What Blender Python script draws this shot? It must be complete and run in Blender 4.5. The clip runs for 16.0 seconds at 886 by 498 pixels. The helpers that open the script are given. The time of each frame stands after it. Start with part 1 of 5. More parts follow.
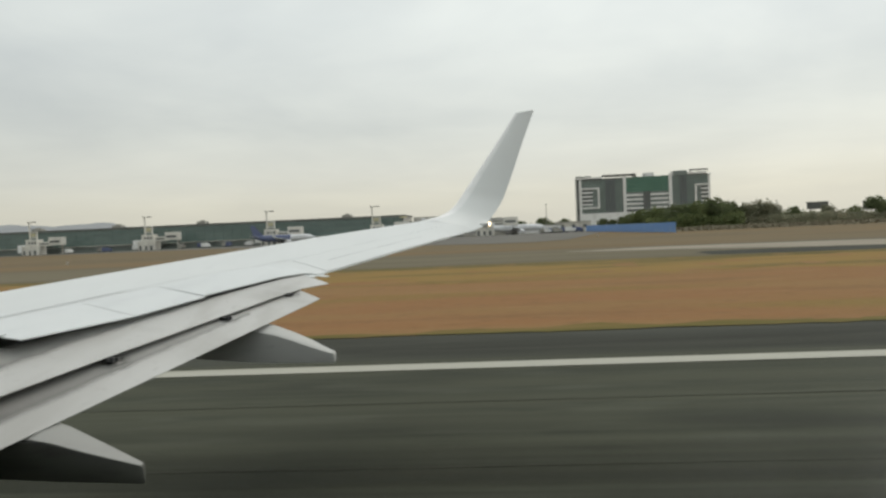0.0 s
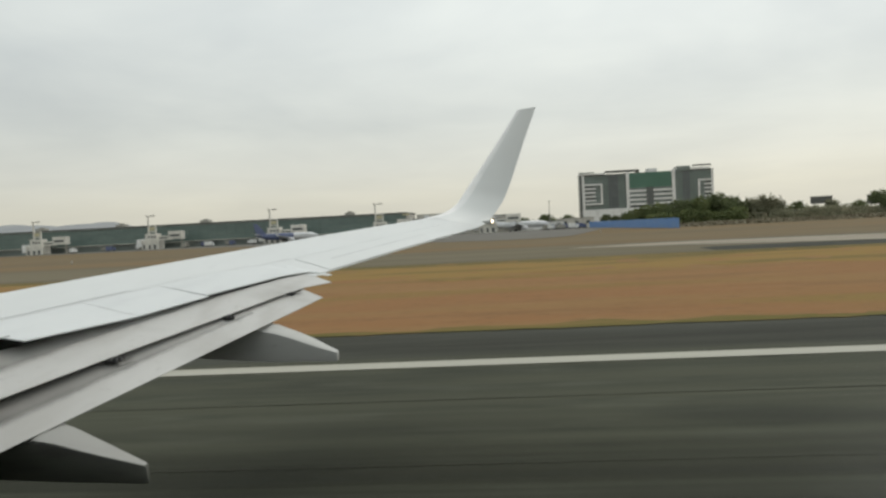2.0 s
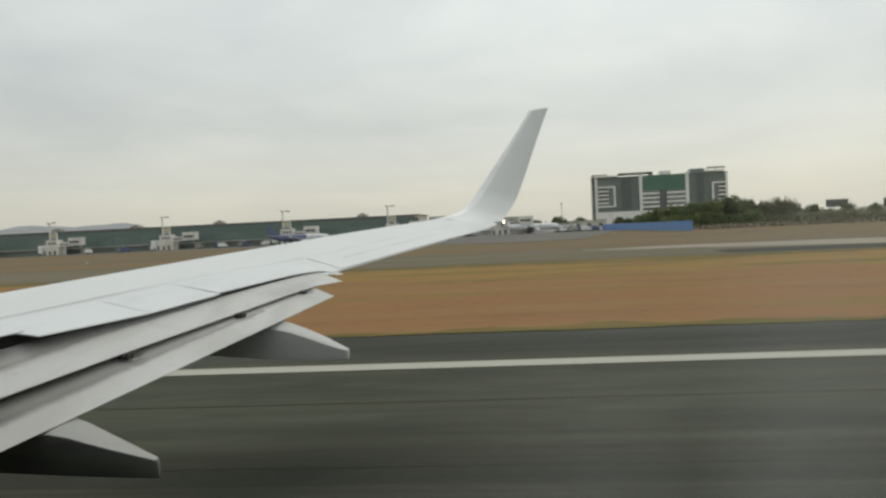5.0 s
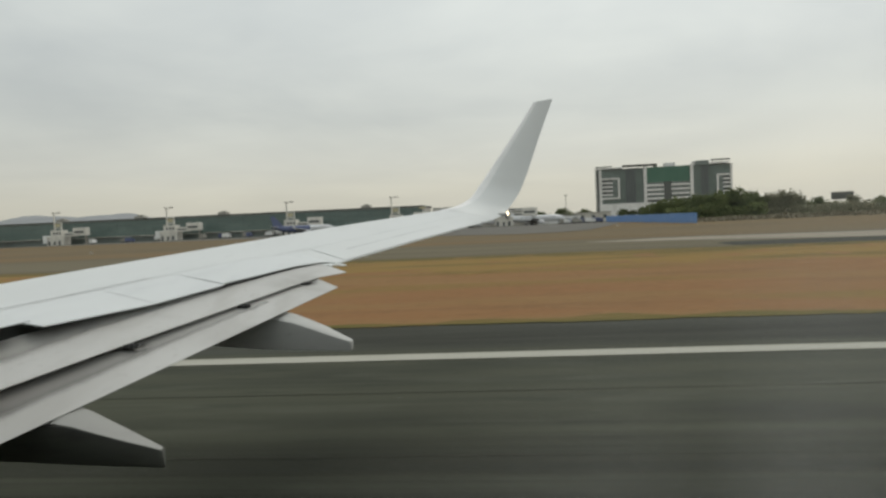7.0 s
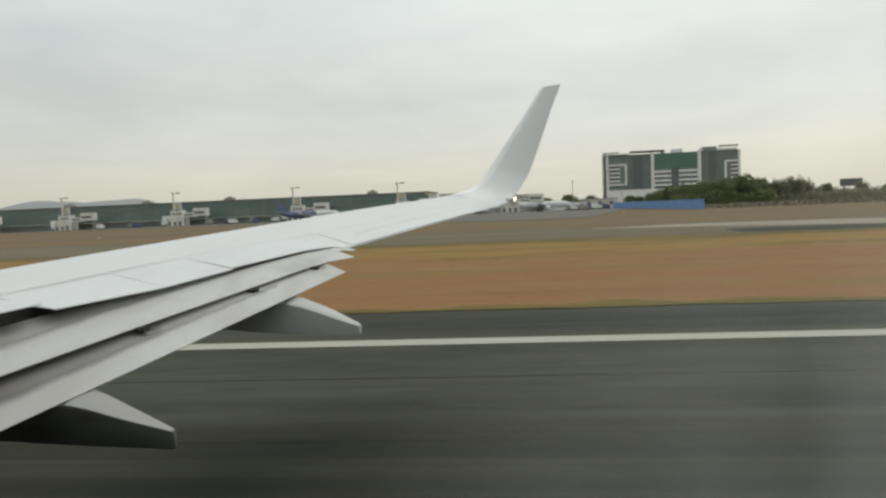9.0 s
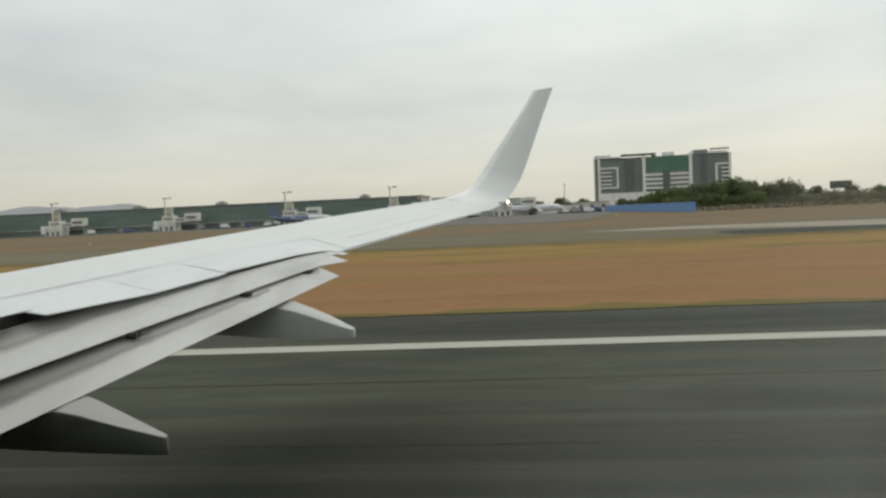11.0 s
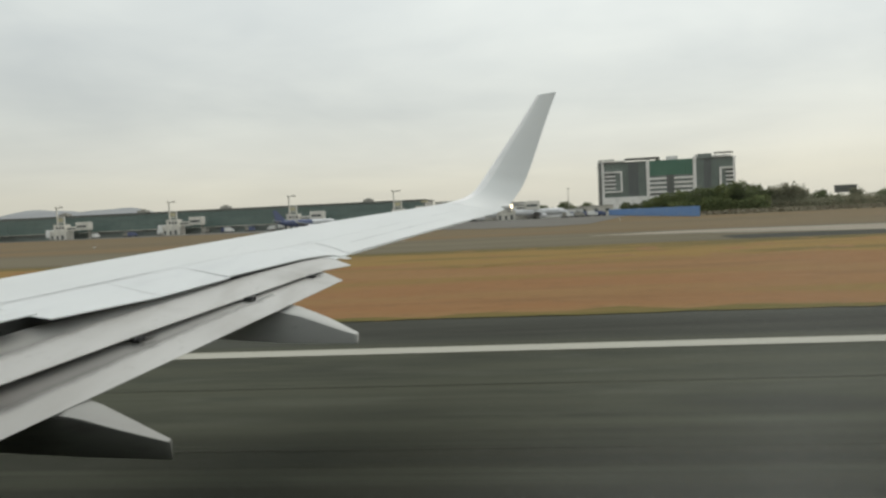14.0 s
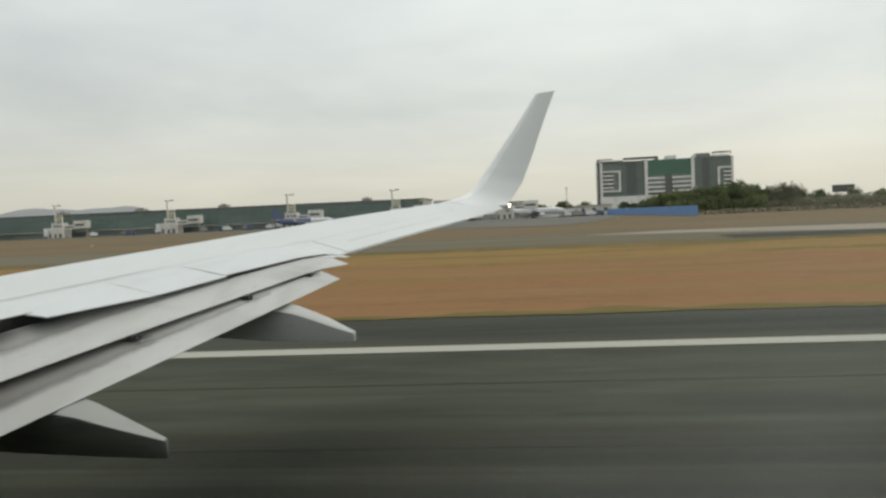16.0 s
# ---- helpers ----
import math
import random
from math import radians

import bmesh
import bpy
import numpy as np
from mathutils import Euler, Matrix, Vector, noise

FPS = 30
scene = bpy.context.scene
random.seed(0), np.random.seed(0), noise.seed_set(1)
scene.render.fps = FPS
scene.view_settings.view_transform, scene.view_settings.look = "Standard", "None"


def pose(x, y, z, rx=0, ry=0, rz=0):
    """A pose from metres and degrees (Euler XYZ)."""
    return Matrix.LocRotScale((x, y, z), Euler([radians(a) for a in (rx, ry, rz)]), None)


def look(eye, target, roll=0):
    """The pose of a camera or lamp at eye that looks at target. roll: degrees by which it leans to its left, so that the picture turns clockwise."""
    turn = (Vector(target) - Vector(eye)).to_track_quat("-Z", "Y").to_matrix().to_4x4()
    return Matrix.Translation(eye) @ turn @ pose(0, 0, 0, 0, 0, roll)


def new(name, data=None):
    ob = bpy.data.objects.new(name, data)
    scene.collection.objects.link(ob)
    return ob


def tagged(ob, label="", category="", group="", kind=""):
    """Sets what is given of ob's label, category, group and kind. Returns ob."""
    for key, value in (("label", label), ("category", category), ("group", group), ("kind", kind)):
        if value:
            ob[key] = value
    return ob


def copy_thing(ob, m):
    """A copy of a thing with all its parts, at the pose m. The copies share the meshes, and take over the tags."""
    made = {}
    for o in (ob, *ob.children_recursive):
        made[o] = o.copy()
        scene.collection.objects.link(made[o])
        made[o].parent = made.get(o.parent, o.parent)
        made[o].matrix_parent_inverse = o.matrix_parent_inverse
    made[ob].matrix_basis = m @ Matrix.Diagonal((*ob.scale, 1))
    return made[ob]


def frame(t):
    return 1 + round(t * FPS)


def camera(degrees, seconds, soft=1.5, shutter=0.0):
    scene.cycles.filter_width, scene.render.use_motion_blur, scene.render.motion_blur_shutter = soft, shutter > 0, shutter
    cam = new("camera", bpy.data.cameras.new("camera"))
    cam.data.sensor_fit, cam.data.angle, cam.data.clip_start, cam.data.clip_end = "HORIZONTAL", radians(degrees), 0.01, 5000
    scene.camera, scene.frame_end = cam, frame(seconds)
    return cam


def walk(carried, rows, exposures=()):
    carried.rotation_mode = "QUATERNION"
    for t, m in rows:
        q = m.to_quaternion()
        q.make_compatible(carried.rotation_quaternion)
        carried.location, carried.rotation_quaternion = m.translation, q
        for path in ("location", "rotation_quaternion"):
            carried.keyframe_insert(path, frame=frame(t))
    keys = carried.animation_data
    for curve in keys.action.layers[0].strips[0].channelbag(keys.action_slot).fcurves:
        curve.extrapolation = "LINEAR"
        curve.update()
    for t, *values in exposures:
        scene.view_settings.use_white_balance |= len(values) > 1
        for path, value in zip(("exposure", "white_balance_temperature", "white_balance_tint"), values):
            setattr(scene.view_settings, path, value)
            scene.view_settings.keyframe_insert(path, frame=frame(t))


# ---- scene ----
cam = camera(62.98, 16.0, soft=2.6)

# seconds, x, y, z, yaw, pitch, roll: the camera is carried behind the cabin window
PATH = [
    (0.0, -0.009, 0.003, 3.878, 3.98, -1.56, 2.51),
    (0.5, -0.023, -0.014, 3.859, 3.88, -1.19, 2.33),
    (1.0, -0.030, -0.004, 3.870, 4.24, -1.73, 2.80),
    (1.5, -0.018, 0.015, 3.878, 4.60, -1.81, 2.82),
    (2.0, 0.002, 0.009, 3.888, 4.22, -1.78, 2.89),
    (2.5, -0.035, -0.011, 3.845, 4.20, -1.49, 2.02),
    (3.0, -0.003, -0.001, 3.883, 4.84, -2.22, 2.67),
    (5.5, 0.015, 0.007, 3.849, 5.33, -1.49, 2.57),
    (6.0, -0.030, -0.019, 3.852, 4.89, -1.82, 1.59),
    (6.5, -0.005, -0.002, 3.857, 5.36, -2.06, 2.19),
    (7.0, 0.013, 0.003, 3.856, 5.49, -2.24, 2.52),
    (7.5, 0.001, 0.009, 3.860, 5.80, -2.48, 2.66),
    (8.0, -0.005, -0.009, 3.857, 5.84, -2.86, 2.28),
    (8.5, 0.000, 0.000, 3.850, 6.00, -3.32, 2.60),
    (9.0, -0.005, -0.011, 3.845, 5.98, -3.32, 2.39),
    (11.5, -0.025, 0.009, 3.839, 5.21, -2.79, 2.59),
    (12.0, -0.029, 0.003, 3.840, 5.09, -2.44, 2.46),
    (12.5, 0.013, -0.014, 3.823, 5.61, -2.72, 2.74),
    (13.0, -0.013, 0.024, 3.855, 5.64, -2.97, 3.08),
    (13.5, -0.007, 0.012, 3.858, 5.71, -2.88, 3.00),
    (14.0, -0.016, -0.001, 3.846, 5.67, -2.72, 2.62),
    (14.5, -0.010, 0.019, 3.848, 5.36, -2.84, 2.66),
    (15.0, -0.016, 0.006, 3.844, 4.99, -2.60, 2.25),
    (15.5, -0.019, -0.009, 3.828, 4.86, -2.38, 2.22),
    (16.0, -0.010, 0.019, 3.841, 5.54, -2.80, 2.52),
]
walk(cam, [(t, pose(x, y, z, 90 + p, r, w)) for t, x, y, z, w, p, r in PATH], exposures=[(0.0, 0.0), (3.2, 0.0), (5.5, -0.12), (6.0, -0.17), (7.5, -0.16), (7.9, -0.02), (8.5, 0.0), (16.0, 0.0)])

# ---- sky and sun: overcast ----
SUN_EL, SUN_AZ = radians(58), radians(45)
world = bpy.data.worlds.new("overcast_sky")
scene.world = world
world.use_nodes = True


def wire_world():
    nt = world.node_tree
    n, l = nt.nodes, nt.links
    n.clear()
    out = n.new("ShaderNodeOutputWorld")
    bg = n.new("ShaderNodeBackground")
    sky = n.new("ShaderNodeTexSky")
    sky.sky_type, sky.sun_disc = "NISHITA", False
    sky.sun_elevation, sky.sun_rotation = SUN_EL, SUN_AZ
    sky.dust_density = 4.0
    tc = n.new("ShaderNodeTexCoord")
    sep = n.new("ShaderNodeSeparateXYZ")
    l.new(tc.outputs["Generated"], sep.inputs[0])

    def math_node(op, a, b=None):
        m = n.new("ShaderNodeMath")
        m.operation = op
        for i, v in enumerate((a, b)):
            if v is None:
                continue
            if isinstance(v, (int, float)):
                m.inputs[i].default_value = v
            else:
                l.new(v, m.inputs[i])
        return m.outputs[0]

    up = math_node("MAXIMUM", sep.outputs[2], 0.0)
    # cloud sheet: the direction meets a level layer
    inv = math_node("DIVIDE", 1.0, math_node("ADD", up, 0.09))
    flat = n.new("ShaderNodeCombineXYZ")
    l.new(math_node("MULTIPLY", sep.outputs[0], inv), flat.inputs[0])
    l.new(math_node("MULTIPLY", sep.outputs[1], inv), flat.inputs[1])
    big = n.new("ShaderNodeTexNoise")
    big.inputs["Scale"].default_value, big.inputs["Detail"].default_value = 0.55, 5.0
    big.inputs["Roughness"].default_value, big.inputs["Distortion"].default_value = 0.5, 0.3
    l.new(flat.outputs[0], big.inputs["Vector"])
    ramp = n.new("ShaderNodeValToRGB")
    ramp.color_ramp.elements[0].position, ramp.color_ramp.elements[0].color = 0.33, (0.80, 0.815, 0.84, 1)
    ramp.color_ramp.elements[1].position, ramp.color_ramp.elements[1].color = 0.66, (1.06, 1.06, 1.05, 1)
    fine = n.new("ShaderNodeTexNoise")
    fine.inputs["Scale"].default_value, fine.inputs["Detail"].default_value, fine.inputs["Roughness"].default_value = 4.2, 6.0, 0.52
    fine.inputs["Distortion"].default_value = 0.4
    lump = n.new("ShaderNodeMapping")
    lump.inputs["Scale"].default_value = (1.0, 1.0, 2.4)
    l.new(tc.outputs["Generated"], lump.inputs["Vector"])
    l.new(lump.outputs[0], fine.inputs["Vector"])
    both = math_node("ADD", math_node("MULTIPLY", big.outputs["Fac"], 0.66), math_node("MULTIPLY", fine.outputs["Fac"], 0.34))
    calm = math_node("MINIMUM", math_node("ADD", math_node("MULTIPLY", up, 5.0), 0.25), 1.0)
    l.new(math_node("ADD", math_node("MULTIPLY", math_node("SUBTRACT", both, 0.5), calm), 0.5), ramp.inputs["Fac"])
    # level of light by height: warm clear strip low down, brighter towards the zenith
    grad = n.new("ShaderNodeValToRGB")
    e = grad.color_ramp.elements
    e[0].position, e[0].color = 0.0, (0.685, 0.65, 0.57, 1)
    e[1].position, e[1].color = 1.0, (0.80, 0.82, 0.82, 1)
    for p, c in ((0.04, (0.72, 0.69, 0.605)), (0.08, (0.70, 0.687, 0.635)), (0.14, (0.672, 0.677, 0.647)), (0.28, (0.758, 0.775, 0.757)), (0.6, (0.78, 0.80, 0.79))):
        k = e.new(p)
        k.color = (*c, 1)
    l.new(up, grad.inputs["Fac"])
    mul = n.new("ShaderNodeMixRGB")
    mul.blend_type = "MULTIPLY"
    mul.inputs[0].default_value = 1.0
    l.new(grad.outputs[0], mul.inputs[1])
    l.new(ramp.outputs[0], mul.inputs[2])
    # the sun's side of the cloud is a little brighter
    side = n.new("ShaderNodeMixRGB")
    side.blend_type = "MULTIPLY"
    side.inputs[0].default_value = 1.0
    level = math_node("ADD", math_node("MULTIPLY", sep.outputs[0], 0.13), 1.0)
    l.new(mul.outputs[0], side.inputs[1])
    l.new(level, side.inputs[2])
    veil = n.new("ShaderNodeMixRGB")
    veil.blend_type = "ADD"
    veil.inputs[0].default_value = 0.02
    l.new(side.outputs[0], veil.inputs[1])
    l.new(sky.outputs[0], veil.inputs[2])
    tint = n.new("ShaderNodeMixRGB")
    tint.blend_type = "MULTIPLY"
    tint.inputs[0].default_value, tint.inputs[2].default_value = 1.0, (0.985, 1.0, 0.965, 1)
    l.new(veil.outputs[0], tint.inputs[1])
    l.new(tint.outputs[0], bg.inputs["Color"])
    bg.inputs["Strength"].default_value = 1.0
    l.new(bg.outputs[0], out.inputs["Surface"])


wire_world()
sun = new("sun", bpy.data.lights.new("sun", "SUN"))
sun.data.energy, sun.data.angle, sun.data.color = 0.5, radians(35), (1.0, 0.96, 0.9)
sun.matrix_world = look((60, 60, 130), (0, 0, 0))


# ---- materials ----
def surface(name, base, rough=0.6, metal=0.0, vary=(), bump=(), spec=0.5, coat=0.0, worn=None):
    """vary: (scale xyz, colour, low, high, weight) layers over the base colour; bump: (scale xyz, strength)."""
    m = bpy.data.materials.new(name)
    m.use_nodes = True
    nt = m.node_tree
    n, l = nt.nodes, nt.links
    b = n["Principled BSDF"]
    b.inputs["Roughness"].default_value, b.inputs["Metallic"].default_value = rough, metal
    b.inputs["Specular IOR Level"].default_value = spec
    b.inputs["Coat Weight"].default_value = coat
    geo = n.new("ShaderNodeNewGeometry")
    col = n.new("ShaderNodeRGB")
    col.outputs[0].default_value = (*base, 1)
    last = col.outputs[0]

    def tex(sc, detail=4.0, dist=0.0):
        mp = n.new("ShaderNodeMapping")
        mp.inputs["Scale"].default_value = sc
        l.new(geo.outputs["Position"], mp.inputs["Vector"])
        t = n.new("ShaderNodeTexNoise")
        t.inputs["Scale"].default_value, t.inputs["Detail"].default_value, t.inputs["Distortion"].default_value = 1.0, detail, dist
        l.new(mp.outputs[0], t.inputs["Vector"])
        return t.outputs["Fac"]

    for sc, c, lo, hi, weight in vary:
        r = n.new("ShaderNodeMapRange")
        r.interpolation_type = "SMOOTHSTEP"
        r.inputs["From Min"].default_value, r.inputs["From Max"].default_value = lo, hi
        r.inputs["To Max"].default_value = weight
        l.new(tex(sc), r.inputs["Value"])
        mx = n.new("ShaderNodeMixRGB")
        l.new(r.outputs[0], mx.inputs[0])
        l.new(last, mx.inputs[1])
        mx.inputs[2].default_value = (*c, 1)
        last = mx.outputs[0]
    if worn:
        # worn: (from y, to y, colour) blend along the span: thinning grimy tone, and painted inboard shade
        sp, r = n.new("ShaderNodeSeparateXYZ"), n.new("ShaderNodeMapRange")
        l.new(geo.outputs["Position"], sp.inputs[0])
        l.new(sp.outputs[1], r.inputs["Value"])
        r.inputs["From Min"].default_value, r.inputs["From Max"].default_value = worn[0], worn[1]
        mx = n.new("ShaderNodeMixRGB")
        l.new(r.outputs[0], mx.inputs[0])
        l.new(last, mx.inputs[1])
        mx.inputs[2].default_value = (*worn[2], 1)
        last = mx.outputs[0]
    l.new(last, b.inputs["Base Color"])
    for sc, s in bump[:1]:
        bp = n.new("ShaderNodeBump")
        bp.inputs["Strength"].default_value, bp.inputs["Distance"].default_value = s, 0.02
        l.new(tex(sc, 6.0), bp.inputs["Height"])
        l.new(bp.outputs[0], b.inputs["Normal"])
    return m


def glow(name, c, s):
    m = bpy.data.materials.new(name)
    m.use_nodes = True
    b = m.node_tree.nodes["Principled BSDF"]
    b.inputs["Base Color"].default_value = (*c, 1)
    b.inputs["Emission Color"].default_value = (*c, 1)
    b.inputs["Emission Strength"].default_value = s
    return m


WING = surface("wing_paint", (0.665, 0.682, 0.672), 0.42, vary=[((0.9, 0.5, 0.5), (0.605, 0.62, 0.61), 0.4, 0.75, 0.6), ((9, 2.0, 5), (0.55, 0.56, 0.56), 0.56, 0.8, 0.35)], bump=[((30, 30, 30), 0.03)])
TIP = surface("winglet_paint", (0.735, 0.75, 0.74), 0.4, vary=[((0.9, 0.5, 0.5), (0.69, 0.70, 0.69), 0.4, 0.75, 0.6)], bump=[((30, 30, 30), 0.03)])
# near-white strip that paints the skylight caught by the winglet's nose
EDGE = surface("leading_edge_highlight", (0.90, 0.90, 0.89), 0.3, vary=[((3, 3, 3), (0.78, 0.79, 0.79), 0.45, 0.7, 0.6)], coat=0.3)
SPOIL = surface("spoiler_paint", (0.66, 0.68, 0.675), 0.42, vary=[((4, 1.2, 3), (0.57, 0.585, 0.59), 0.45, 0.8, 0.6)])
# both flap paints darken inboard: the fuselage's shade put into the colour
FLAP = surface("flap_paint", (0.53, 0.525, 0.505), 0.5, vary=[((3.5, 0.8, 3), (0.42, 0.41, 0.385), 0.42, 0.75, 0.7), ((0.55, 0.8, 1.2), (0.33, 0.32, 0.295), 0.46, 0.70, 0.75), ((14, 9, 9), (0.34, 0.33, 0.31), 0.58, 0.82, 0.5)], bump=[((40, 40, 40), 0.04)], worn=(5.2, 1.5, (0.40, 0.395, 0.375)))
AFTFLAP = surface("aft_flap_paint", (0.53, 0.525, 0.505), 0.5, vary=[((3.5, 0.8, 3), (0.42, 0.41, 0.385), 0.42, 0.75, 0.7), ((0.55, 0.8, 1.2), (0.33, 0.32, 0.295), 0.46, 0.70, 0.75), ((14, 9, 9), (0.34, 0.33, 0.31), 0.58, 0.82, 0.5)], bump=[((40, 40, 40), 0.04)], worn=(5.6, 3.0, (0.275, 0.269, 0.247)))


def dirt_and_shade(name, base, thin):
    """Brown-grey grimy tone on the forward strip of a flap, with shade painted in; it fades out raggedly towards the
    strip's edge and along the span.
    """
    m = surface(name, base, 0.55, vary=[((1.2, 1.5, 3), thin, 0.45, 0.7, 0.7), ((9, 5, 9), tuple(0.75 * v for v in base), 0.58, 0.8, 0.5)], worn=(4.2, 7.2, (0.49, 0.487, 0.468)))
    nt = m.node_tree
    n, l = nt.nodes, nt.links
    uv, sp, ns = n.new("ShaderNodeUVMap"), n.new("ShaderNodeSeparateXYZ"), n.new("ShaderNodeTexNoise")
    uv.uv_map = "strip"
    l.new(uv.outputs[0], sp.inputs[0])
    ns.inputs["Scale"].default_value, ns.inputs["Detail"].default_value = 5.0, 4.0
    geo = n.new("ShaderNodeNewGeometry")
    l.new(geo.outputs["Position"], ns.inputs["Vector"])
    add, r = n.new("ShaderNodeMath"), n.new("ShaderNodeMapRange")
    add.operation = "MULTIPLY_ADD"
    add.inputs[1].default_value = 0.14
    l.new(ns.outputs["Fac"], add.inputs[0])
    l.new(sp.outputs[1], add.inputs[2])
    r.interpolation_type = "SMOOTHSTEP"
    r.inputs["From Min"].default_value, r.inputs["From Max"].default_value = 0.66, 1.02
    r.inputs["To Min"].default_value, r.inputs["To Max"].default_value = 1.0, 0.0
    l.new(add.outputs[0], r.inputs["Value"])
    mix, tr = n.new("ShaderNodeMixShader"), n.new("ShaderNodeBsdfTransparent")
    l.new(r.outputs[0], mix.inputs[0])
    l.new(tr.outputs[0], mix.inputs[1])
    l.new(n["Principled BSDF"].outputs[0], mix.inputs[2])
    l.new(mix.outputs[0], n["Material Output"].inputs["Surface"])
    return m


# band tones hold the dirt and also the shade near the slots
BAND = dirt_and_shade("flap_band_grime_shade", (0.31, 0.302, 0.278), (0.38, 0.373, 0.35))
AFTBAND = dirt_and_shade("aft_flap_band_grime_shade", (0.115, 0.107, 0.096), (0.165, 0.156, 0.142))
STREAK = surface("oil_streak", (0.20, 0.195, 0.18), 0.5, vary=[((6, 6, 6), (0.3, 0.29, 0.27), 0.4, 0.7, 0.6)])


def thin_out(m, most):
    """A stain that is densest in the middle of its strip and lets the paint show through."""
    nt = m.node_tree
    n, l = nt.nodes, nt.links
    uv, dist, r = n.new("ShaderNodeUVMap"), n.new("ShaderNodeVectorMath"), n.new("ShaderNodeMapRange")
    uv.uv_map = "strip"
    dist.operation = "DISTANCE"
    dist.inputs[1].default_value = (0.55, 0.42, 0)
    l.new(uv.outputs[0], dist.inputs[0])
    r.interpolation_type = "SMOOTHSTEP"
    r.inputs["From Min"].default_value, r.inputs["From Max"].default_value = 0.05, 0.45
    r.inputs["To Min"].default_value, r.inputs["To Max"].default_value = most, 0.0
    l.new(dist.outputs["Value"], r.inputs["Value"])
    mix, tr = n.new("ShaderNodeMixShader"), n.new("ShaderNodeBsdfTransparent")
    l.new(r.outputs[0], mix.inputs[0])
    l.new(tr.outputs[0], mix.inputs[1])
    l.new(n["Principled BSDF"].outputs[0], mix.inputs[2])
    l.new(mix.outputs[0], n["Material Output"].inputs["Surface"])


thin_out(STREAK, 0.6)
SEAM = surface("seam_sealant", (0.42, 0.43, 0.435), 0.7, vary=[((0.5, 1.1, 1), (0.62, 0.63, 0.635), 0.42, 0.68, 0.95)])
HINGE = surface("hinge_gap_seal", (0.22, 0.225, 0.23), 0.7, vary=[((0.6, 1.4, 1), (0.36, 0.365, 0.37), 0.42, 0.68, 0.8)])
FAIR = surface("fairing_paint", (0.49, 0.492, 0.468), 0.45, vary=[((1.5, 3, 6), (0.32, 0.32, 0.31), 0.45, 0.8, 0.6), ((8, 20, 20), (0.24, 0.24, 0.22), 0.6, 0.85, 0.4)])
# lighter top and darker sides of one fairing paint: its shade put into colour
TOPLIT = surface("lit_fairing_top", (0.315, 0.313, 0.292), 0.5, vary=[((1.5, 3, 6), (0.29, 0.285, 0.27), 0.45, 0.75, 0.7), ((14, 20, 20), (0.24, 0.235, 0.22), 0.6, 0.85, 0.4)])
SIDESHADE = surface("shaded_fairing_side", (0.128, 0.132, 0.115), 0.6, vary=[((1.5, 3, 6), (0.07, 0.07, 0.062), 0.45, 0.75, 0.8), ((0.7, 6, 3), (0.15, 0.145, 0.135), 0.5, 0.75, 0.6), ((14, 20, 20), (0.06, 0.06, 0.055), 0.6, 0.85, 0.4)], spec=0.25)
BARE = surface("bare_metal", (0.72, 0.73, 0.74), 0.25, 1.0, vary=[((6, 6, 6), (0.6, 0.6, 0.6), 0.4, 0.7, 0.5)])
GAP = surface("shadow_and_bracket_black", (0.035, 0.036, 0.036), 0.7, vary=[((12, 12, 12), (0.06, 0.06, 0.055), 0.4, 0.7, 0.6)])
COVE = surface("rear_spar_shade_grey", (0.15, 0.155, 0.15), 0.7, vary=[((5, 5, 5), (0.10, 0.10, 0.095), 0.4, 0.7, 0.7)])
LENS = glow("lamp_lens", (1.0, 0.78, 0.5), 6.0)
# unseen fuselage, near-black so that little light bounces onto the wing root
SKIN = surface("fuselage_paint", (0.020, 0.026, 0.052), 0.3, vary=[((1, 1, 1), (0.028, 0.034, 0.06), 0.4, 0.7, 0.5)], coat=0.3)
LINING = surface("cabin_lining", (0.50, 0.50, 0.48), 0.7, vary=[((2, 2, 2), (0.44, 0.44, 0.42), 0.4, 0.7, 0.5)])


